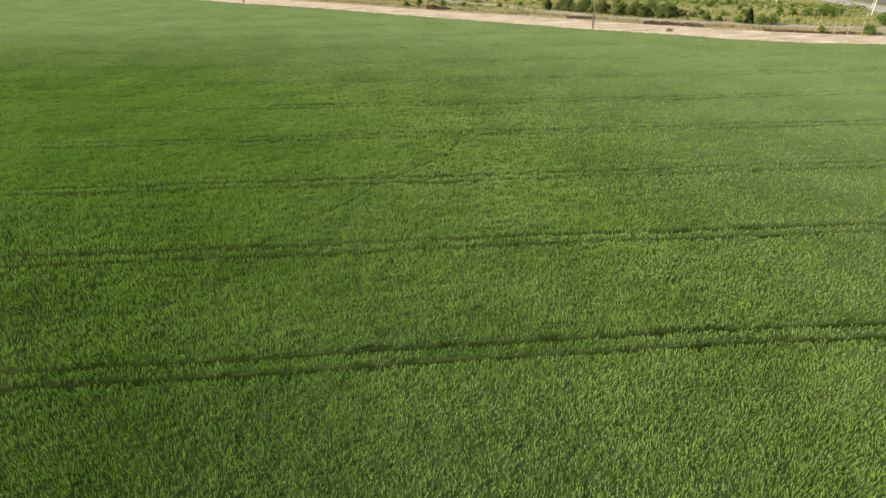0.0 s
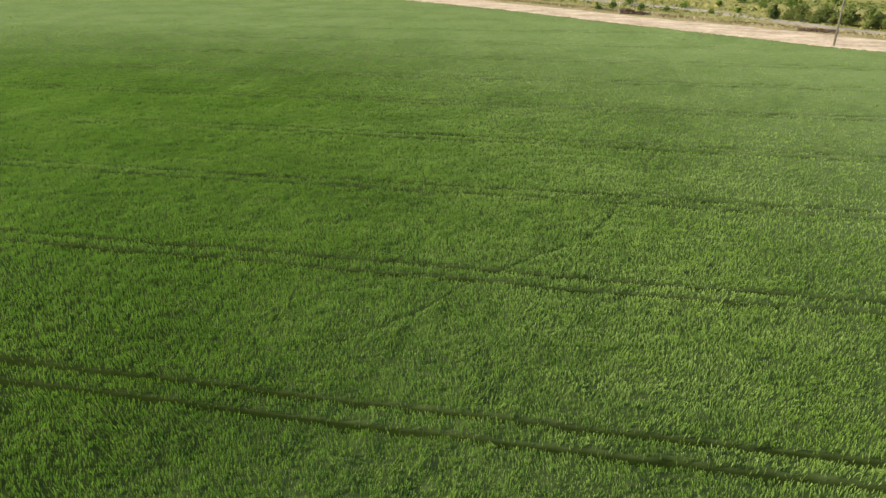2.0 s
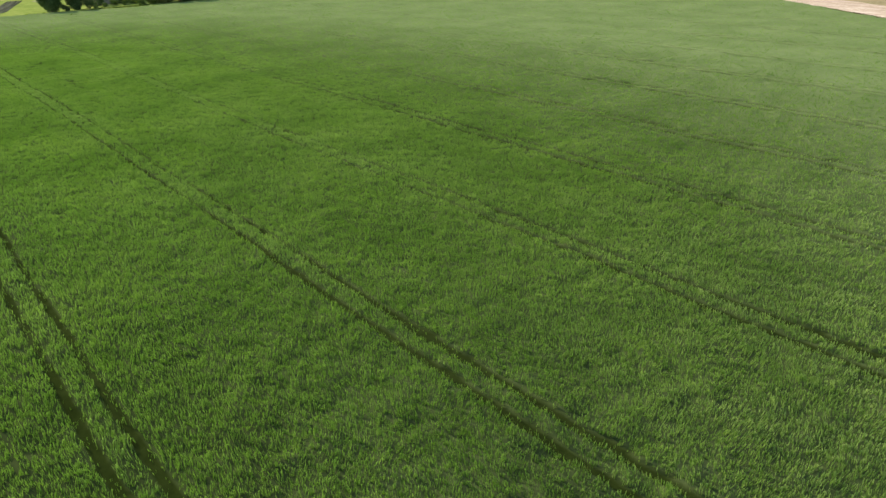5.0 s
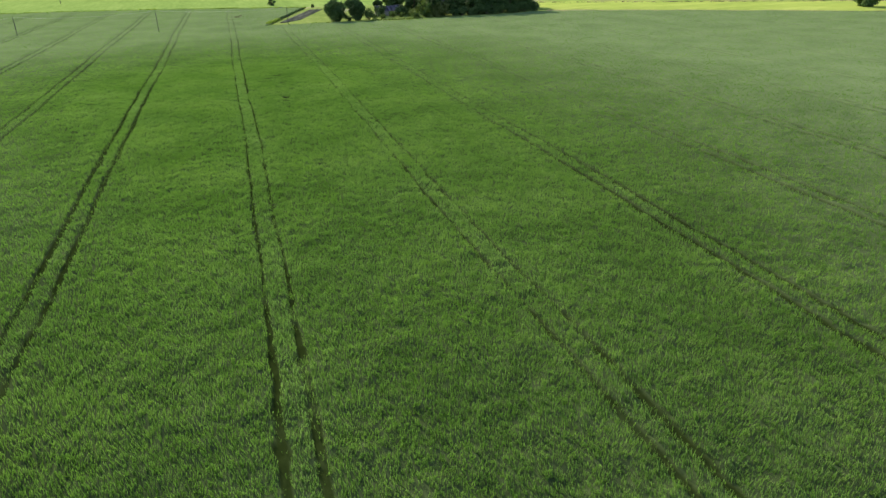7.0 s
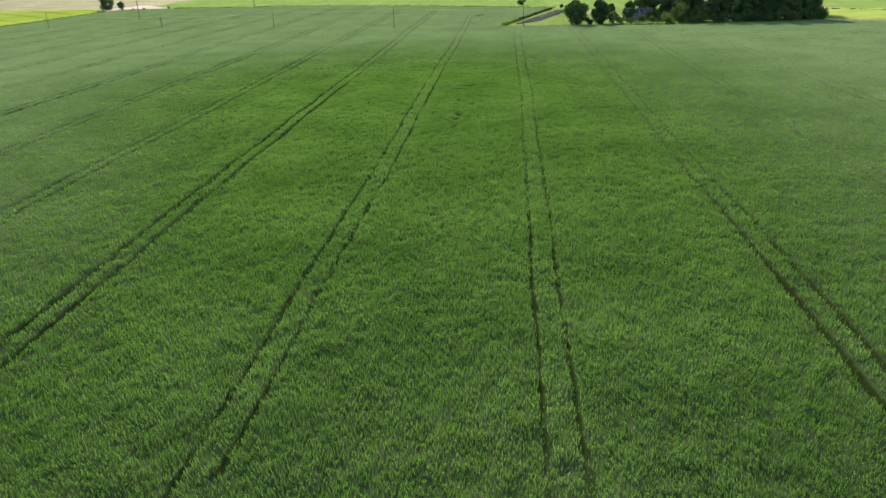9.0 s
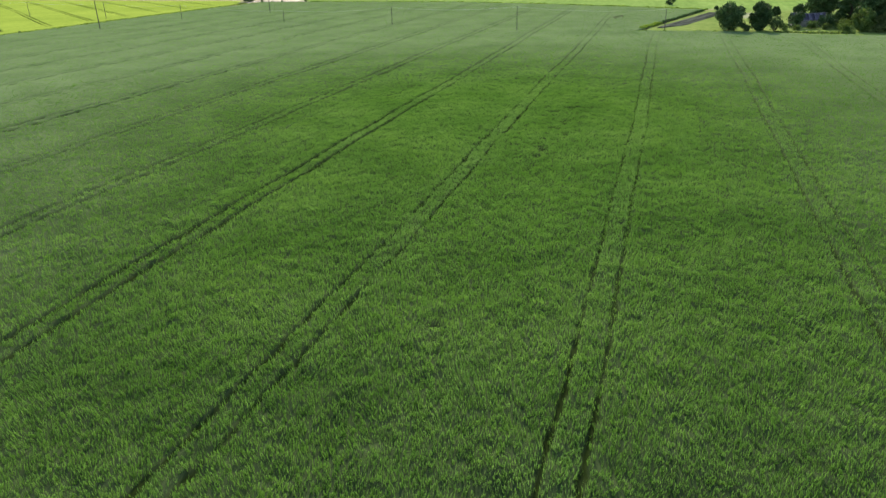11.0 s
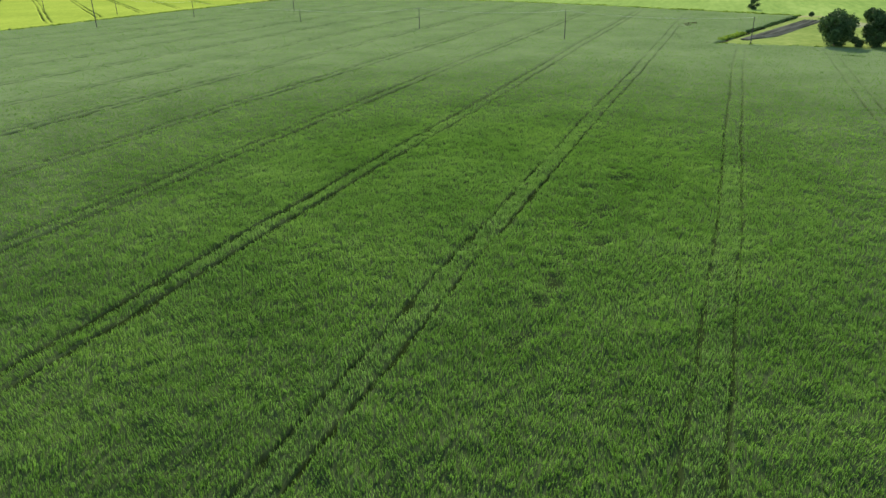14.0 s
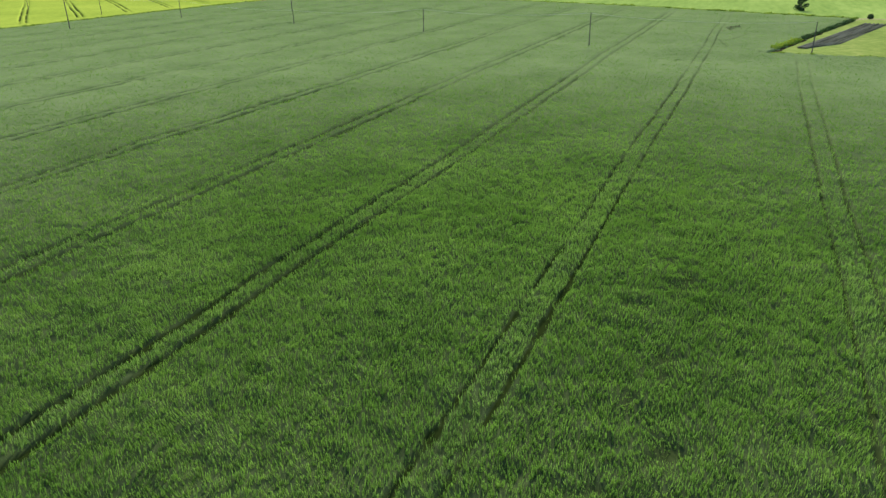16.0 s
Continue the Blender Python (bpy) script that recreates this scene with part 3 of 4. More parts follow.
# ---- cereal plants: leaves and eared stalks, close together in the near strip, wider apart further out ----
def cereal_plants():
    rng = np.random.default_rng(7)
    tile, xs, ys, sizes = 8.0, [], [], []
    for tx in np.arange(-432, 140, tile):
        for ty in np.arange(-152, 312, tile):
            cx, cy = np.array([tx + tile / 2]), np.array([ty + tile / 2])
            west, east = tx < -62 - max(0, 30 - ty) * 0.9, ty > -26 and -90 < tx < 40 + 0.8 * (ty + 10)
            if not (west or east or ty > 25 and tx < 0) or edge_distance(FIELD, cx, cy)[0] > tile and not inside(FIELD, cx, cy)[0]:
                continue
            gap = min(0.131 + 0.0047 * max(float(from_strip(cx, cy)[0]) - 22, 0), 0.75)
            n = int((tile / gap) ** 2)
            xs.append(tx + rng.random(n) * tile)
            ys.append(ty + rng.random(n) * tile)
            sizes.append(np.full(n, gap / 0.131))
    x, y, size = np.concatenate(xs), np.concatenate(ys), np.concatenate(sizes)
    ok = inside(FIELD, x, y) & (edge_distance(FIELD, x, y) > 0.4)
    deep = rut(x, y, 0.012 * np.clip(size - 1, 0, 3))
    ok &= rng.random(len(x)) > deep * 0.95
    ok &= rng.random(len(x)) > 0.85 * np.clip(dent(x, y) - 0.25, 0, 1)
    ok &= rng.random(len(x)) > 0.3 * thin_stand(x, y)
    x, y, size, deep = x[ok], y[ok], size[ok], deep[ok]
    n, low, big = len(x), dent(x, y), np.clip(size, 1, 6) ** 0.72
    top = canopy_top(x, y) * (1 - 0.7 * low) * (1 - 0.45 * deep)
    beside = rut(x, y, None)
    free = np.clip((beside - 0.1) / 0.5, 0.25, 1)
    # wind leans whole clumps the same way
    lean_x = (0.06 + 0.42 * (grain(x / 2.2, y / 1.6, 33) - 0.5) + 0.9 * low * (grain(x / 1.5, y / 1.5, 35) - 0.3)) * free
    lean_y = (0.02 + 0.36 * (grain(x / 2.0, y / 1.8, 34) - 0.5) + 0.9 * low * (grain(x / 1.5, y / 1.5, 36) - 0.5)) * free
    foot = np.where(beside < 0.46, 0.02, np.maximum(top - 0.36, 0.05))
    co, shade = [], []
    for kind in ("leaf", "stalk"):
        a, b = rng.random(n) * 2 * math.pi, rng.random(n) * 2 * math.pi
        r = 0.05 * np.sqrt(rng.random(n))
        bx, by = x + r * np.cos(b), y + r * np.sin(b)
        w = (0.012 + 0.010 * rng.random(n)) * big
        tip = top + 0.07 * (rng.random(n) - 0.62) + (0.02 if kind == "stalk" else -0.03)
        h = np.maximum(tip - foot, 0.06)
        sx, sy = lean_x + 0.4 * (rng.random(n) - 0.5), lean_y + 0.4 * (rng.random(n) - 0.5)
        wx, wy = w * np.cos(a), w * np.sin(a)
        ex, ey = bx + sx * h, by + sy * h
        if kind == "leaf":      # broad at the foot, bent tip
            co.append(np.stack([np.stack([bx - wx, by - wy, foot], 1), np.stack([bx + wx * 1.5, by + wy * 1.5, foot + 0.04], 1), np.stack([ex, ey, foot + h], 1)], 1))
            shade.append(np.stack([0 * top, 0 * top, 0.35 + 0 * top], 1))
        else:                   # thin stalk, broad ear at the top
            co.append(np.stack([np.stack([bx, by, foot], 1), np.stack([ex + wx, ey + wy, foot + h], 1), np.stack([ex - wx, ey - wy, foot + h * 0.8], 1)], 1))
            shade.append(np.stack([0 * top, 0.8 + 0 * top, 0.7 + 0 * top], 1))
    # paler tips towards the east and north
    east_tone = np.clip(0.6 + (x + 6) / 38 + np.clip((y - 45) / 60, 0, 0.5), 0.3, 1.1)
    pale = np.tile(0.35 + 0.7 * grain(x / 4.0, y / 1.8, 38) + 0.5 * grain(x / 13.0, y / 6.0, 39), 2)[:, None] * np.tile(east_tone, 2)[:, None]
    # yellower plants on the crown between two wheel ruts
    line = np.round(y / SPACING)
    crown = (np.abs(y - line * SPACING - wander(line, x)) < 0.8) * np.clip(2.4 * grain(x / 16.0, line * 3.1, 47) - 0.7, 0, 1)
    pale = pale + np.tile(0.22 * crown, 2)[:, None]
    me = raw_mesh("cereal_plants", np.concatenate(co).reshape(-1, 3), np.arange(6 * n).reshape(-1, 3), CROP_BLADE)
    me.attributes.new("paleness", "FLOAT", "POINT").data.foreach_set("value", (np.concatenate(shade) * pale).clip(0, 1).astype(np.float32).ravel())
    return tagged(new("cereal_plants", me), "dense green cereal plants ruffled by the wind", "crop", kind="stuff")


cereal_plants()


# ---- plants: trees and shrubs ----
def leaves(rng, lobes, count, size, flat=1.0):
    """Leaf clumps as small bent pieces spread near the surface of several lobes."""
    co, per = [], [max(8, int(count * (l[3] ** 2) / sum(q[3] ** 2 for q in lobes))) for l in lobes]
    for (cx, cy, cz, r, sz), n in zip(lobes, per):
        d = rng.normal(size=(n, 3))
        d /= np.linalg.norm(d, axis=1)[:, None]
        rad = r * (0.45 + 0.62 * rng.random(n) ** 0.6) * (0.62 + 0.72 * grain(d[:, 0] * 2.6 + cx * 3, d[:, 1] * 2.6 + d[:, 2] * 2.2 + cy * 3, 6))
        c = np.stack([cx + d[:, 0] * rad, cy + d[:, 1] * rad, cz + d[:, 2] * rad * sz], 1)
        nrm = d + 0.9 * rng.normal(size=(n, 3))
        nrm /= np.linalg.norm(nrm, axis=1)[:, None]
        t = np.cross(nrm, rng.normal(size=(n, 3)))
        t /= np.linalg.norm(t, axis=1)[:, None] + 1e-9
        b = np.cross(nrm, t)
        s = (size * (0.6 + 0.8 * rng.random(n)))[:, None]
        co.append(np.stack([c - t * s, c - b * s * 0.6 + nrm * s * 0.2, c + t * s, c + b * s * 0.6 + nrm * s * 0.2], 1))
    co = np.concatenate(co).reshape(-1, 3)
    co[:, 2] = np.maximum(co[:, 2], 0.02)
    return co, np.arange(len(co)).reshape(-1, 4)


def leafy(name, parent, rng, lobes, count, size, material, label=""):
    co, faces = leaves(rng, lobes, int(count * 1.6), size * 0.76)
    ob = new(name, raw_mesh(name, co, faces, material))
    ob.parent = parent
    return tagged(ob, label)


def broad_tree(seed, tall, wide, material, label, category="tree", trunk_mat=None, clear=0.16, count=2600, lobes_n=16, name="tree", group=""):
    """A tree or tall shrub: tapered trunk with limbs, and a crown of many leaf clumps."""
    rng = np.random.default_rng(seed)
    t = thing(name, Matrix(), label, category, group)
    bm = bmesh.new()
    r0 = 0.026 * tall + 0.04
    bend = rng.normal(size=2) * 0.04 * tall
    mid = (bend[0], bend[1], tall * 0.45)
    tube(bm, [(0, 0, -0.1), (bend[0] * 0.4, bend[1] * 0.4, tall * 0.2), mid, (bend[0] * 1.3, bend[1] * 1.3, tall * 0.85)],
         [r0 * 1.25, r0, r0 * 0.7, r0 * 0.15])
    lobes = []
    for i in range(lobes_n):
        a = i * 2.4 + rng.random()
        f = (i + 0.5) / lobes_n
        reach = wide * math.sin(math.pi * (0.16 + 0.74 * f)) * (0.45 + 0.35 * rng.random())
        z = tall * (clear + (0.97 - clear) * f)
        r = wide * (0.30 + 0.16 * rng.random()) * (1.0 if f < 0.75 else 0.8)
        z = min(max(z, r * 0.75), tall - r * 0.8)
        lobes.append((reach * math.cos(a), reach * math.sin(a), z, r, 0.85))
        if i % 2 == 0:
            tube(bm, [(mid[0] * 0.7, mid[1] * 0.7, max(tall * 0.18, z * 0.55)), (lobes[-1][0] * 0.6, lobes[-1][1] * 0.6, z * 0.85), (lobes[-1][0], lobes[-1][1], z)],
                 [r0 * 0.45, r0 * 0.28, r0 * 0.1], 5)
    part("trunk", bm, trunk_mat or BARK, t)
    leafy("crown", t, rng, lobes, count, 0.034 * (tall + 2 * wide) * 0.5 + 0.10, material)
    return t


def shrub(seed, tall, wide, material, label, category="shrub", count=900, name="shrub", group=""):
    """A shrub: several bent stems and a low uneven head of leaves."""
    rng = np.random.default_rng(seed)
    t = thing(name, Matrix(), label, category, group)
    bm, lobes = bmesh.new(), []
    for i in range(9):
        a, f = i * 2.4 + rng.random(), rng.random()
        r = wide * (0.34 + 0.16 * rng.random())
        reach = (wide - r * 0.6) * (0.2 + 0.7 * rng.random())
        z = max(r * 0.45, tall * (0.25 + 0.55 * rng.random()) * (1 - 0.35 * reach / wide))
        z = min(z, max(tall - r * 0.8, r * 0.4))
        lobes.append((reach * math.cos(a), reach * math.sin(a), z, r, min(1.0, tall / (2 * r) * 0.8)))
        if i < 5:
            tube(bm, [(0.1 * math.cos(a), 0.1 * math.sin(a), -0.05), (reach * 0.5 * math.cos(a), reach * 0.5 * math.sin(a), z * 0.6), (lobes[-1][0], lobes[-1][1], z)],
                 [0.06, 0.045, 0.015], 5)
    part("stems", bm, BARK, t)
    leafy("foliage", t, rng, lobes, count, 0.10 + 0.05 * wide, material)
    return t


def spruce(seed, tall, wide, label):
    """A conifer: straight trunk and whorls of drooping boughs made of needle clumps."""
    rng = np.random.default_rng(seed)
    t = thing("spruce", Matrix(), label, "conifer")
    bm = bmesh.new()
    tube(bm, [(0, 0, -0.1), (0, 0, tall * 0.5), (0, 0, tall * 0.98)], [0.03 * tall, 0.018 * tall, 0.004 * tall])
    part("trunk", bm, BARK, t)
    co = []
    for i in range(22):
        z = tall * (0.06 + 0.9 * i / 22)
        reach = wide * (1 - i / 22.5) * (0.85 + 0.3 * rng.random())
        for j in range(9):
            a = j * 2 * math.pi / 9 + rng.random() * 0.5
            for q in range(5):
                f = (q + 1) / 5
                c = np.array([reach * f * math.cos(a), reach * f * math.sin(a), z - 0.25 * reach * f])
                s = 0.10 * wide + 0.08
                o = rng.normal(size=(4, 3)) * s
                co.append(c + o)
    co = np.array(co).reshape(-1, 3)
    co[:, 2] = np.maximum(co[:, 2], 0.02)
    ob = new("boughs", raw_mesh("boughs", co, np.arange(len(co)).reshape(-1, 4), NEEDLE))
    ob.parent = t
    return t


def birch(seed, tall, label, lean=0.05, count=420):
    """A slender young birch: white leaning trunk, fine twigs, a thin airy crown."""
    rng = np.random.default_rng(seed)
    t = thing("birch", Matrix(), label, "tree", "young birches by the track")
    bm = bmesh.new()
    top = (lean * tall, 0.02 * tall, tall)
    tube(bm, [(0, 0, -0.1), (lean * tall * 0.25, 0, tall * 0.33), (lean * tall * 0.6, 0.01 * tall, tall * 0.66), top], [0.05, 0.045, 0.03, 0.01])
    part("trunk", bm, BIRCH, t, "white birch bark with dark marks")
    bm, lobes = bmesh.new(), []
    for i in range(9):
        f = 0.35 + 0.62 * i / 9
        a = i * 2.4
        reach = (1.25 - f) * 0.16 * tall
        c = (lean * tall * f + reach * math.cos(a), reach * math.sin(a), tall * f + 0.35)
        tube(bm, [(lean * tall * f, 0.01 * tall, tall * f - 0.3), c], [0.035, 0.01], 4)
        lobes.append((*c, 0.06 * tall, 1.1))
    part("twigs", bm, BARK, t)
    leafy("foliage", t, rng, lobes, count, 0.10, LEAF_LIGHT)
    return t


def put(maker, *args, at=(0, 0), turn=0.0, scale=1.0, **more):
    t = maker(*args, **more)
    t.matrix_basis = Matrix.Translation((at[0], at[1], 0)) @ pose(0, 0, 0, 0, 0, turn) @ Matrix.Scale(scale, 4)
    return t


def again(source, at, turn, scale, label="", squash=1.0):
    t = copy_thing(source, Matrix.Translation((at[0], at[1], 0)) @ pose(0, 0, 0, 0, 0, turn) @ Matrix.Diagonal((scale, scale, scale * squash, 1)))
    return tagged(t, label)


# ---- the overgrown farmstead at the field's west edge ----
round_tree = put(broad_tree, 11, 7.8, 4.3, LEAF, "round dark green tree at the field edge of the farmstead", at=(-284.5, 92.3), clear=0.12, count=3600)
put(broad_tree, 12, 8.0, 3.5, LEAF, "dark green bushy tree with foliage down to the ground", at=(-284.5, 100.3), clear=0.06, count=3200)
low_shrub = put(shrub, 13, 2.4, 1.7, LEAF, "low green shrub between two round trees", at=(-283.2, 96.6))
put(shrub, 14, 5.0, 2.4, LEAF, "dense dark green shrub beside a bushy tree", at=(-283.2, 104.6), count=1300)
put(shrub, 15, 5.0, 3.1, LEAF, "dome-shaped dark shrub before the old shed", at=(-293.5, 111.5), count=1500)
put(shrub, 16, 4.6, 2.7, LEAF, "dome-shaped dark shrub leaning on the old shed", at=(-293.0, 119.6), count=1300)
light_shrub = put(shrub, 17, 3.0, 2.2, LEAF_LIGHT, "pale green rounded shrub at the field edge", at=(-280.5, 122.3), count=1000)
put(broad_tree, 18, 6.4, 3.2, LEAF_LIGHT, "light green bushy young tree at the field edge", at=(-283, 127), clear=0.05, count=2400, lobes_n=12)
put(broad_tree, 19, 5.6, 3.4, LEAF_GREY, "grey-green spreading willow bush", "shrub", at=(-281.5, 133), clear=0.05, count=2400, lobes_n=12)
tall_tree = put(broad_tree, 20, 12.5, 5.0, LEAF, "tall dark green tree of the farmstead grove", at=(-291, 131.5), clear=0.14, count=4600, lobes_n=22,
                group="trees of the farmstead grove")
other_tall = put(broad_tree, 21, 11.5, 4.4, LEAF, "tall dense tree of the farmstead grove", at=(-286, 139.5), clear=0.08, count=4200, lobes_n=20,
                 group="trees of the farmstead grove")
for i, (x, y, s, q) in enumerate([(-311, 121, 0.95, 0), (-305, 128, 1.0, 1), (-284, 148.5, 1.0, 1), (-296, 148, 1.05, 0), (-285, 155, 1.0, 0),
                                  (-297, 158, 1.05, 1), (-286, 162.5, 1.03, 1), (-287.5, 169, 0.98, 0), (-299, 167, 1.0, 1), (-310, 150, 1.0, 0),
                                  (-309, 164, 0.95, 0), (-316, 136, 0.95, 1), (-301, 176, 0.8, 0)]):
    again((tall_tree, other_tall)[q], (x, y), 57 * i, s)
for i, (x, y, s) in enumerate([(-281, 144, 1.1), (-280.5, 151.5, 1.25), (-281, 158, 1.2), (-282, 165, 1.3), (-283.5, 172.5, 1.4), (-279.5, 137.5, 0.9), (-280, 141, 1.2), (-281, 148, 1.3), (-280.8, 155, 1.1), (-281.5, 161.5, 1.3), (-282.5, 168.5, 1.2), (-285, 134.5, 1.3)]):
    again(low_shrub, (x, y), 80 * i, s * 1.3, "shaded green shrub under the farmstead trees")
for i, (x, y, s) in enumerate([(-300, 122, 1.3), (-303, 124.5, 1.2), (-289, 123.5, 1.1), (-287, 107.5, 0.7), (-290.5, 115.5, 0.85), (-288.5, 119, 0.7), (-286.5, 111, 0.6)]):
    again(light_shrub, (x, y), 100 * i, s, "pale green rounded shrub among the farm trees")
for i, (x, y, s) in enumerate([(-344, 107.5, 0.55), (-350, 101, 0.3), (-352, 110, 0.38), (-334, 111, 0.42), (-364, 93, 0.2), (-330, 118, 0.55)]):
    again(round_tree, (x, y), 71 * i, s, "small dark fruit tree on the farm grass")
put(broad_tree, 22, 5.2, 2.3, LEAF, "lone windblown shrub at the field boundary", "shrub", at=(-388, 75.5), clear=0.02, count=1300, lobes_n=9)
put(broad_tree, 23, 10.5, 5.0, LEAF, "round dark tree at the far field corner", at=(-223, 279), clear=0.05, count=3400)
for i, (x, y, s) in enumerate([(-303, 250, 0.75), (-299, 256, 0.7), (-297, 265, 0.8)]):
    again(round_tree, (x, y), 50 * i, s, "round dark tree on the far field balk")
put(broad_tree, 24, 9.5, 4.2, LEAF, "dark bushy tree at the far sandy corner", at=(-436, -163), clear=0.04, count=2600)
again(round_tree, (-446, -160), 10, 0.5, "small dark tree at the far sandy corner")
for i, (x, y, s) in enumerate([(-425, -148, 0.6), (-430, -138, 0.5), (-428, -143, 0.45), (-434, -125, 0.5)]):
    again(low_shrub, (x, y), 40 * i, s, "low dark shrub by the far sandy corner")
for i, (x, y, q) in enumerate([(-262, -152.2, 0.36), (-331, -152.4, 0.28), (-389, -152.0, 0.3)]):
    again(low_shrub, (x, y), 37 * i, q, "small weed clump on the field boundary")


def weeds(name, line, half, tall, seed, material, label, category, per_metre=40, size=0.16):
    """A band of tall weeds or dead brush: upright clumps that thin out at the sides."""
    rng = np.random.default_rng(seed)
    co = []
    for (x0, y0), (x1, y1) in zip(line, line[1:]):
        length = math.hypot(x1 - x0, y1 - y0)
        n = int(length * per_metre)
        f, o = rng.random(n), np.clip(rng.normal(size=n) * 0.45, -1, 1)
        sx, sy = -(y1 - y0) / length, (x1 - x0) / length
        x, y = x0 + (x1 - x0) * f + sx * o * half, y0 + (y1 - y0) * f + sy * o * half
        h = tall * (1 - 0.6 * np.abs(o)) * (0.45 + 0.9 * grain(x / 1.3, y / 1.3, seed)) * (0.5 + 0.5 * rng.random(n))
        a = rng.random(n) * 2 * math.pi
        w = size * (0.6 + rng.random(n))
        lx, ly = 0.4 * h * rng.normal(size=n), 0.4 * h * rng.normal(size=n)
        zero = np.zeros(n)
        co.append(np.stack([np.stack([x - w * np.cos(a), y - w * np.sin(a), zero], 1), np.stack([x + w * np.cos(a), y + w * np.sin(a), zero], 1),
                            np.stack([x + lx + w * 1.2 * np.cos(a), y + ly + w * 1.2 * np.sin(a), h * 0.8], 1), np.stack([x + lx - w * 0.7 * np.cos(a), y + ly - w * 0.7 * np.sin(a), h], 1)], 1))
    co = np.concatenate(co).reshape(-1, 3)
    ob = new(name, raw_mesh(name, co, np.arange(len(co)).reshape(-1, 4), material))
    return tagged(ob, label, category, kind="stuff")


weeds("tall_weeds", [(-286.5, 66.8), (-297, 70.3), (-304, 72.4)], 0.75, 1.0, 41, LEAF_WEED, "bright yellow-green strip of tall weeds beside the ploughed plot", "weeds", 130, 0.09)
weeds("hedge", [(-303, 72.0), (-322, 77.6), (-340, 82.9), (-358, 88.2)], 0.45, 0.9, 47, LEAF, "narrow dark green hedge along the ploughed plot", "hedge", 150, 0.09)
weeds("yellowed_crop", [(-317, 55.5), (-324, 57), (-331, 58.5)], 4.0, 0.75, 48, VERGE, "thin yellowed patch of the cereal crop", "crop", 30, 0.1)
weeds("weed_fringe", [(-280.2, 104), (-278, 112), (-277, 124)], 1.3, 0.9, 42, LEAF_LIGHT, "pale green tall weeds before the shrubs", "weeds", 18)
weeds("edge_grass", [(-279.5, 67), (-278.3, 90)], 0.8, 0.7, 43, LEAF_WEED, "sunlit tall grass along the crop's edge", "grass", 40)
weeds("boundary_grass", [(-364, 90), (-380, 57), (-400.5, 15.5), (-419.5, -35), (-431, -120)], 1.2, 0.9, 44, LEAF_WEED, "pale grass balk between two fields", "grass", 14, 0.3)
weeds("south_boundary_grass", [(-150, -152.3), (-412, -154.5), (-430, -152)], 0.7, 0.6, 45, LEAF_WEED, "narrow grass balk between the two crops", "grass", 12, 0.3)
weeds("bare_balk", [(-322, 188), (-186, 378)], 2.5, 0.7, 46, HEATH, "brownish dry balk between two crops", "balk", 12, 0.4)


def shed(at, turn):
    """A low old shed with a sagging roof of loose sheets."""
    t = thing("shed", Matrix.Translation((*at, 0)) @ pose(0, 0, 0, 0, 0, turn), "old low shed with a sagging grey-blue sheet roof", "shed")
    for name, box in (("front_wall", (-2.6, -2.45, -4.6, 4.6, 0, 1.9)), ("back_wall", (2.45, 2.6, -4.6, 4.6, 0, 1.9)),
                      ("side_wall", (-2.45, 2.45, -4.6, -4.45, 0, 1.9)), ("side_wall", (-2.45, 2.45, 4.45, 4.6, 0, 1.9))):
        bm = bmesh.new()
        block(bm, *box, bevel=0.02)
        part(name, bm, BOARD, t)
    rng = random.Random(3)
    for side in (-1, 1):
        for i in range(12):
            y = -4.9 + i * 0.82
            sag = 0.35 * math.sin(math.pi * (i + 0.5) / 12)
            bm = bmesh.new()
            block(bm, 0, 3.35, -0.40, 0.40, -0.03, 0.03)
            for v in bm.verts:
                v.co.z += 0.02 * math.sin(v.co.y * 30)
            sheet_ob = part("roof_sheet", bm, SLATE, t)
            sheet_ob.matrix_basis = pose(0, y + 0.4, 3.9 - sag + rng.uniform(-0.05, 0.05), 0, 0, 90 - side * 90) @ pose(0, 0, 0, 0, 34 + rng.uniform(-3, 3), rng.uniform(-2, 2))
    bm = bmesh.new()
    tube(bm, [(0, -5, 3.92), (0, 0, 3.55), (0, 5, 3.9)], [0.1, 0.1, 0.1], 6)
    part("ridge_beam", bm, BOARD, t, "grey sagging ridge beam")
    return t


shed((-299.5, 115.5), 4)


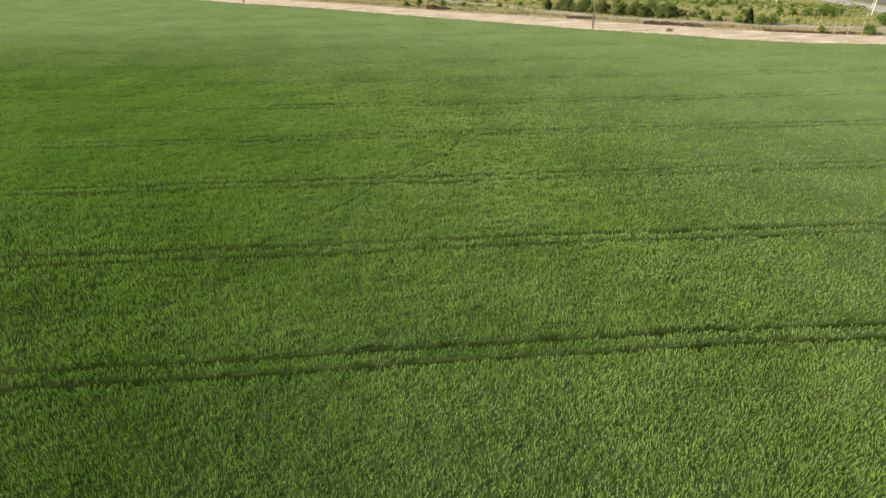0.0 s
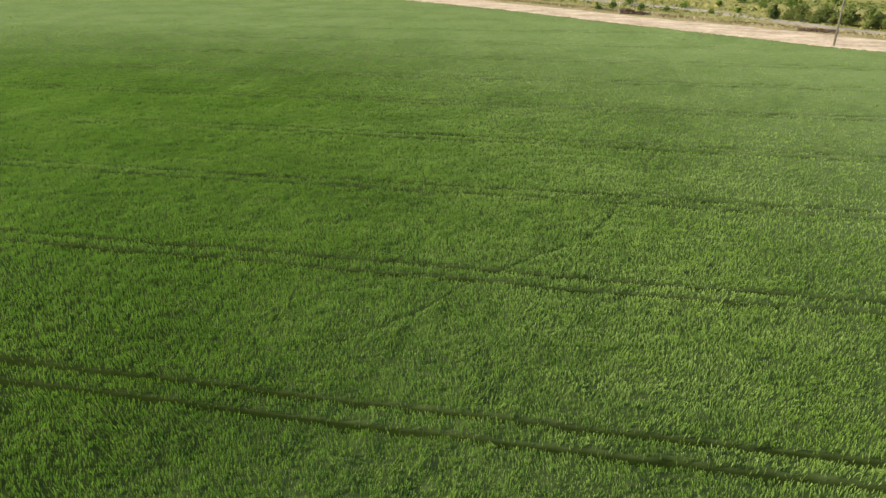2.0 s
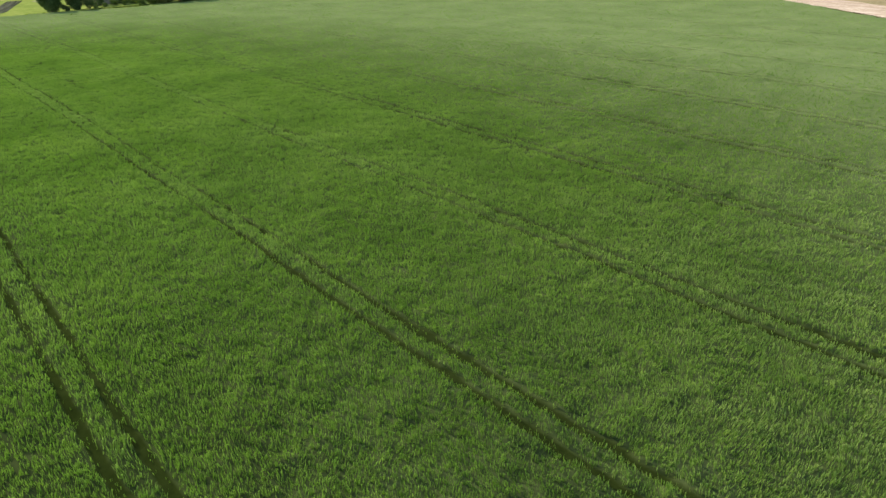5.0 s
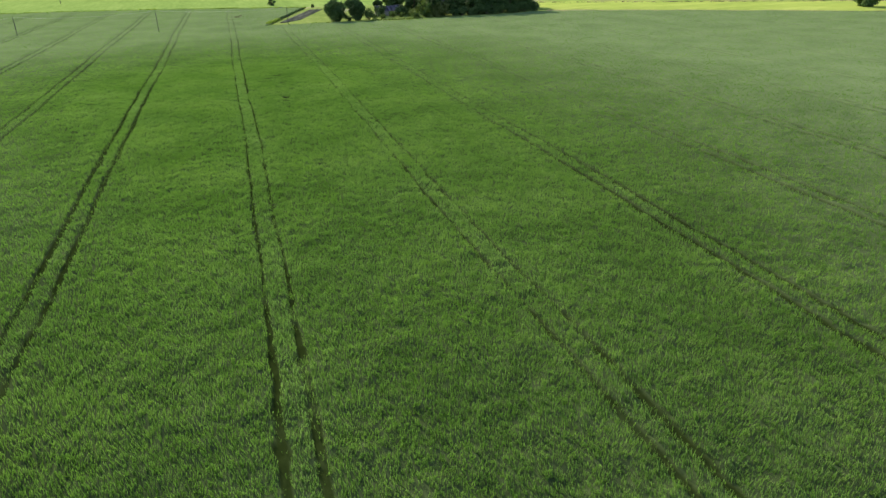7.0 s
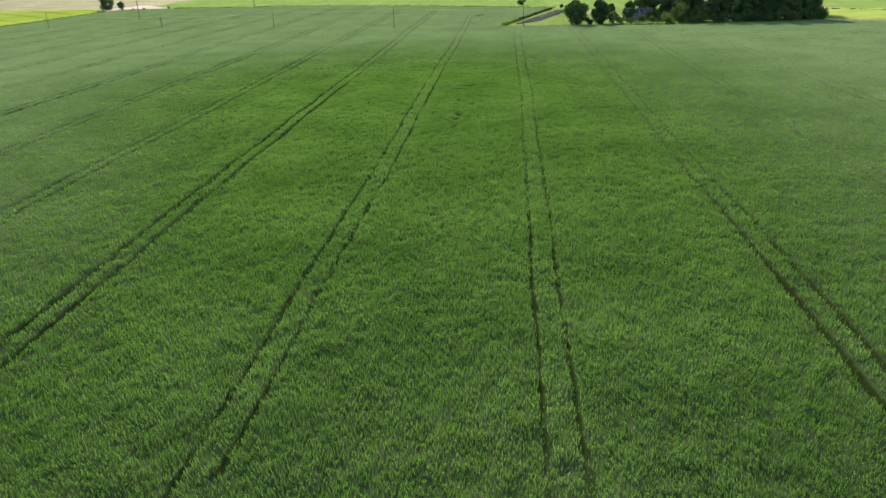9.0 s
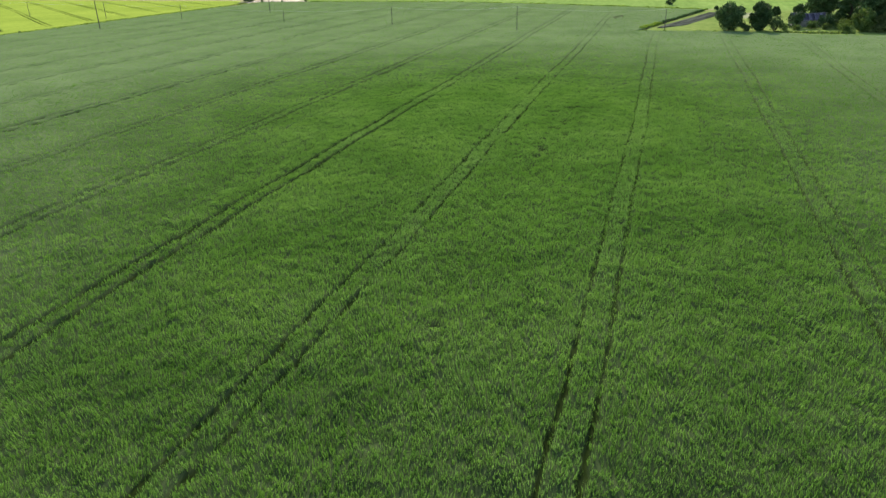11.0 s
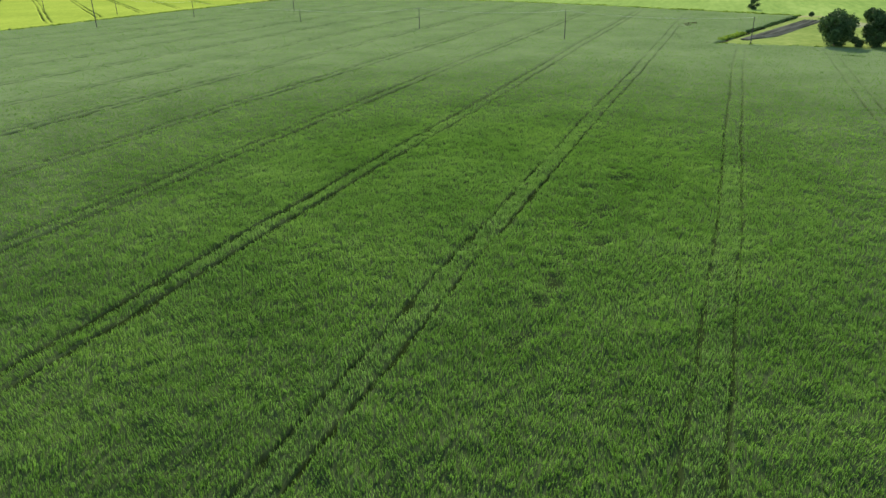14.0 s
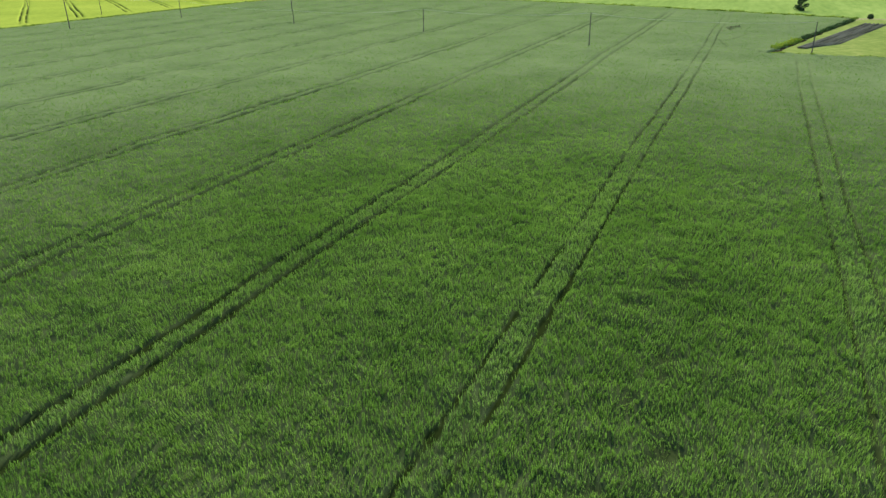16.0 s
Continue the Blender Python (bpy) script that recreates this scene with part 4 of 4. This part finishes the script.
def house(at, turn):
    """A small grey wooden house under a gable roof."""
    t = thing("house", Matrix.Translation((*at, 0)) @ pose(0, 0, 0, 0, 0, turn), "grey wooden farmhouse half hidden among trees", "house")
    for name, box in (("front_wall", (3.0, 3.2, -4.5, 4.5, 0, 3.1)), ("back_wall", (-3.2, -3.0, -4.5, 4.5, 0, 3.1)),
                      ("side_wall", (-3.0, 3.0, 4.3, 4.5, 0, 3.1)), ("side_wall", (-3.0, 3.0, -4.5, -4.3, 0, 3.1))):
        bm = bmesh.new()
        block(bm, *box, bevel=0.02)
        part(name, bm, BOARD, t)
    for side in (-1, 1):
        bm = bmesh.new()
        block(bm, 0, 4.5, -5.0, 5.0, -0.06, 0.06)
        roof = part("roof_slope", bm, SLATE, t)
        roof.matrix_basis = pose(0, 0, 5.6, 0, 0, 90 - side * 90) @ pose(0, 0, 0, 0, 36, 0)
    for y in (-4.4, 4.4):
        bm = bmesh.new()
        ends = [[bm.verts.new((x, y + s * 0.08, z)) for x, z in ((-3.1, 3.1), (3.1, 3.1), (0, 5.4))] for s in (-1, 1)]
        bm.faces.new(ends[0])
        bm.faces.new(ends[1][::-1])
        for i in range(3):
            bm.faces.new((ends[0][i], ends[1][i], ends[1][(i + 1) % 3], ends[0][(i + 1) % 3]))
        part("gable", bm, BOARD, t)
    for y in (-2.2, 2.2):
        bm = bmesh.new()
        for b in ((3.2, 3.26, y - 0.6, y + 0.6, 1.0, 1.1), (3.2, 3.26, y - 0.6, y + 0.6, 2.2, 2.3), (3.2, 3.26, y - 0.6, y - 0.5, 1.1, 2.2), (3.2, 3.26, y + 0.5, y + 0.6, 1.1, 2.2)):
            block(bm, *b)
        window = part("window_frame", bm, CONCRETE, t, "white window frame")
        bm = bmesh.new()
        block(bm, 3.203, 3.22, y - 0.5, y + 0.5, 1.1, 2.2)
        part("pane", bm, GLASS, window)
    return t


house((-300, 141.5), -3)


# ---- poles and wires ----
def pole(at, tall, material, label, arm=0.0, lean=(0, 0), turn=0.0, group="poles of the village line", thick=1.0):
    t = thing("utility_pole", Matrix.Translation((*at, 0)) @ pose(0, 0, 0, 0, 0, turn), label, "pole", group)
    bm = bmesh.new()
    tube(bm, [(0, 0, -0.3), (lean[0] * 0.5, lean[1] * 0.5, tall * 0.5), (lean[0], lean[1], tall)], [0.12 * thick, 0.105 * thick, 0.085 * thick], 10)
    part("shaft", bm, material, t)
    if arm:
        bm = bmesh.new()
        block(bm, lean[0] - arm, lean[0] + arm, lean[1] + 0.1, lean[1] + 0.19, tall - 0.42, tall - 0.30, bevel=0.015)
        bar = part("crossarm", bm, material, t)
        for x in (-arm * 0.9, arm * 0.9):
            bm = bmesh.new()
            tube(bm, [(lean[0] + x, lean[1] + 0.14, tall - 0.31), (lean[0] + x, lean[1] + 0.14, tall - 0.2), (lean[0] + x, lean[1] + 0.14, tall - 0.08)], [0.05, 0.06, 0.03], 8)
            part("insulator", bm, CONCRETE, bar)
    else:
        for s in (-1, 1):
            bm = bmesh.new()
            tube(bm, [(lean[0], lean[1], tall - 0.3), (lean[0] + s * 0.22, lean[1], tall - 0.3), (lean[0] + s * 0.22, lean[1], tall - 0.1)], [0.02, 0.02, 0.045], 6)
            part("insulator_hook", bm, POLE_DARK, t)
    return t


VILLAGE = [(-281.5, 74.2), (-280.5, 29.4), (-295.5, -18.6), (-305, -67), (-314.5, -120.5), (-319, -163.5), (-330.5, -218.5), (-341, -270)]
VILLAGE_TALL = [6.4, 7.4, 6.4, 4.6, 6.3, 7.0, 7.0, 7.0]
for (x, y), h in zip(VILLAGE, VILLAGE_TALL):
    pole((x, y), h, POLE_DARK, "slender dark wooden power pole standing in the crop")
TALL = [(-275.5, -128), (-349.5, -99), (-423, -70.5), (-497, -42)]
for x, y in TALL:
    pole((x, y), 11.0, POLE_DARK, "tall dark wooden power pole with a crossarm", 0.9, turn=21, group="poles of the tall line", thick=1.35)
TRACK = [(155, 105.5), (60.2, 152.2), (-46, 224.8), (-150, 297)]
for i, (x, y) in enumerate(TRACK):
    pole((x, y), 11.0, POLE_WOOD, "tall weathered grey power pole by the sandy track", 0.9, turn=55, group="poles along the sandy track", thick=1.9)


def wires(points, tops, sag, offsets, label):
    for (x0, y0), (x1, y1), z0, z1 in zip(points, points[1:], tops, tops[1:]):
        d = Vector((x1 - x0, y1 - y0)).normalized()
        for o in offsets:
            bm = bmesh.new()
            tube(bm, [(x0 + (x1 - x0) * f - d.y * o, y0 + (y1 - y0) * f + d.x * o, z0 + (z1 - z0) * f - sag * 4 * f * (1 - f)) for f in (i / 14 for i in range(15))],
                 [0.008] * 15, 4)
            me = bpy.data.meshes.new("overhead_wire")
            bm.to_mesh(me)
            bm.free()
            me.materials.append(WIRE)
            tagged(new("overhead_wire", me), label, "wire", "wires between the poles")


wires(VILLAGE, [h - 0.12 for h in VILLAGE_TALL], 0.9, (-0.22, 0.22), "thin sagging aluminium wire between dark poles")
wires(TALL, [10.9] * 4, 1.2, (-0.8, 0.8), "thin wire between tall dark poles")
wires(TRACK, [10.9] * 4, 1.6, (-0.8, 0.8), "thin wire above the sandy track")


def double_pole(at):
    """A white concrete pole with a slanting stay leg."""
    t = thing("stayed_pole", Matrix.Translation((*at, 0)), "white concrete pole with a slanting stay leg", "pole")
    bm = bmesh.new()
    tube(bm, [(0, 0, -0.3), (0.5, 0, 4.5), (0.7, 0, 9.0)], [0.10, 0.09, 0.075])
    part("shaft", bm, CONCRETE, t)
    bm = bmesh.new()
    tube(bm, [(-0.9, 0.3, -0.3), (-0.2, 0.1, 4.0), (0.55, 0, 8.0)], [0.07, 0.065, 0.06])
    part("stay_leg", bm, CONCRETE, t)
    return t


double_pole((154, 169.5))
t = thing("marker_post", Matrix.Translation((143, 205.5, 0)), "short yellow and white marker post in the meadow", "post")
bm = bmesh.new()
tube(bm, [(0, 0, -0.1), (0, 0, 1.0), (0, 0, 1.75), (0, 0, 1.8)], [0.11, 0.11, 0.10, 0.05])
part("shaft", bm, CONCRETE, t)
bm = bmesh.new()
tube(bm, [(0, 0, 0.9), (0, 0, 1.4)], [0.125, 0.125])
part("band", bm, LIME, t, "yellow painted band")

# ---- meadow beyond the sandy track ----
willow = put(shrub, 51, 4.6, 3.2, LEAF_GREY, "grey-green willow bush in a row along the gravel road", at=(63, 190.5), count=1500, group="willow bushes by the gravel road")
for i, (x, y, s, q) in enumerate([(68.5, 188.5, 0.9, 1.0), (73, 183, 0.95, 1.05), (77.5, 181, 1.05, 1.0), (80.5, 176, 0.9, 1.1), (84.5, 176.5, 1.05, 1.0),
                                  (88, 172.5, 0.95, 0.95), (91.5, 173.5, 0.85, 1.0), (58, 196, 0.75, 1.0), (94.5, 173, 0.6, 0.9), (70, 185, 0.6, 0.9), (75.5, 178.5, 0.6, 1.0), (65.5, 187, 0.55, 0.8), (79, 178.5, 0.7, 0.85), (82.5, 174, 0.6, 0.8),
                                  (86.5, 174.5, 0.75, 0.8), (90, 171, 0.55, 0.75), (60.5, 193, 0.65, 0.8), (97.5, 171.5, 0.45, 0.8), (71.5, 188, 0.8, 0.8), (93, 175.5, 0.7, 0.7)]):
    again(willow, (x, y), 63 * i, s, squash=q)
meadow_shrub = put(shrub, 52, 2.6, 1.7, LEAF_LIGHT, "small green shrub in the rough meadow", at=(98, 163.5), count=700)
ROAD_SHRUBS = [(101.5, 163, 0.8), (105, 158, 1.1), (112.5, 153, 1.2), (110, 154.5, 1.1), (123, 158, 0.6), (118, 138, 0.9), (128.5, 134, 1.1), (126.5, 174, 0.8), (130, 172.5, 1.1),
               (134, 171, 1.3), (138.5, 169.5, 1.5), (142, 168.5, 1.2), (102, 176, 0.9), (108, 174, 0.8), (114, 172, 0.9), (120, 187, 0.6), (50.5, 206, 0.8), (43, 203.5, 0.7),
               (31, 206, 0.7), (24, 208, 0.8), (11.5, 209, 0.8), (60, 219.5, 1.0), (67.5, 217, 1.1), (56, 231, 1.2), (48, 222, 0.9), (37, 214.5, 1.0)]
MEADOW_SHRUBS = [(21.5, 222.5, 1.0), (16, 211, 0.9), (92, 182, 0.9), (75, 208, 0.9), (84, 200, 0.8), (-41.5, 248, 1.1), (-51, 259, 1.2), (-62, 263, 1.3), (-20, 236, 0.8),
                 (-5, 231, 0.8), (144.5, 150.5, 1.7), (147, 152, 1.4), (152, 160, 0.9), (98, 192, 0.8), (106, 188, 0.7), (114, 196, 0.9), (124, 203, 0.8), (-75, 276, 1.2),
                 (-95, 288, 1.3), (133, 186, 0.5), (70, 240, 1.1), (84, 232, 1.0), (100, 226, 1.0), (40, 245, 1.2), (20, 250, 1.2), (0, 258, 1.2)]
for i, (x, y, s) in enumerate(ROAD_SHRUBS + MEADOW_SHRUBS):
    again(meadow_shrub, (x, y), 47 * i, s, squash=0.8 + 0.1 * (i % 4))
put(spruce, 53, 4.4, 1.5, "small dark spruce in the meadow", at=(107.5, 156.5))
put(spruce, 54, 3.6, 1.2, "young dark spruce by the gravel road", at=(57.5, 194))
for i, (x, y, h, l) in enumerate([(119.2, 134.6, 7.0, 0.05), (122.6, 134.0, 7.6, 0.03), (126.0, 133.2, 6.6, 0.06)]):
    put(birch, 60 + i, h, "slender white-trunked young birch beside the sandy track", l, at=(x, y))
for i, (x, y, h) in enumerate([(17.5, 204, 6.0), (21.5, 203, 6.4), (26.5, 199, 4.2), (8, 212, 5.5)]):
    put(birch, 70 + i, h, "thin young birch sapling by the gravel road", 0.02, 200, at=(x, y))
weeds("dead_brush", [(78, 160.2), (84, 157), (92, 152.5)], 1.9, 1.0, 81, HEATH, "low reddish-brown dead brush beside the sandy track", "brush", 190, 0.09)
weeds("dead_brush", [(59, 174.5), (66, 170.5)], 1.6, 0.9, 82, HEATH, "patch of reddish-brown dead brush on the verge", "brush", 190, 0.09)
weeds("dead_brush", [(105, 143), (117, 138.5), (126, 136)], 1.5, 0.7, 83, HEATH, "strip of brown dead brush on the verge", "brush", 190, 0.09)
weeds("dead_brush", [(18, 200.5), (24.5, 198.6)], 1.3, 1.4, 84, HEATH, "dark brown brush clump by the gravel road", "brush", 190, 0.09)
weeds("track_grass", [(124, 118.2), (105, 122.2), (88, 129.2), (77, 138.6), (59, 148.6), (47, 157.1), (22, 174.1), (2, 189.1), (-17, 203.1), (-46, 221.1), (-86, 249)], 0.6, 0.4, 85,
      VERGE, "ragged dry grass between crop and sandy track", "grass", 14, 0.2)
stick_pile = thing("brush_pile", Matrix.Translation((79, 144.6, 0)), "small heap of dark dead branches on the sand", "brush")
rng = random.Random(9)
for i in range(16):
    bm = bmesh.new()
    a, r, z = rng.uniform(0, 6.3), rng.uniform(0.2, 1.1), rng.uniform(0.1, 0.6)
    c = Vector((r * math.cos(a * 2), r * math.sin(a * 2) * 0.7, z))
    d = Vector((math.cos(a), math.sin(a), rng.uniform(-0.1, 0.7)))
    tube(bm, [c - d * 0.7, c + d * 0.1 + Vector((0, 0, 0.08)), c + d * 0.8], [0.09, 0.07, 0.03], 5)
    part("branch", bm, BARK, stick_pile)

# rough tufts that break up the meadow and the verge
for i, (off, half, tall, mat, per, size, label) in enumerate([
        (15, 4.5, 0.45, VERGE, 26, 0.16, "dry brownish grass tufts on the track's verge"), (27, 7.0, 0.5, MEADOW, 12, 0.2, "green weed tufts scattered over the rough meadow"),
        (44, 12.0, 0.6, MEADOW, 12, 0.25, "green weed tufts scattered over the rough meadow"), (72, 18.0, 0.8, LEAF_GREY, 14, 0.45, "grey-green tall grass tufts in the far meadow")]):
    weeds("grass_tufts", [(x + off * 0.52, y + off * 0.86) for x, y in SAND_LINE[1:12]], half, tall, 90 + i, mat, label, "grass", per, size)
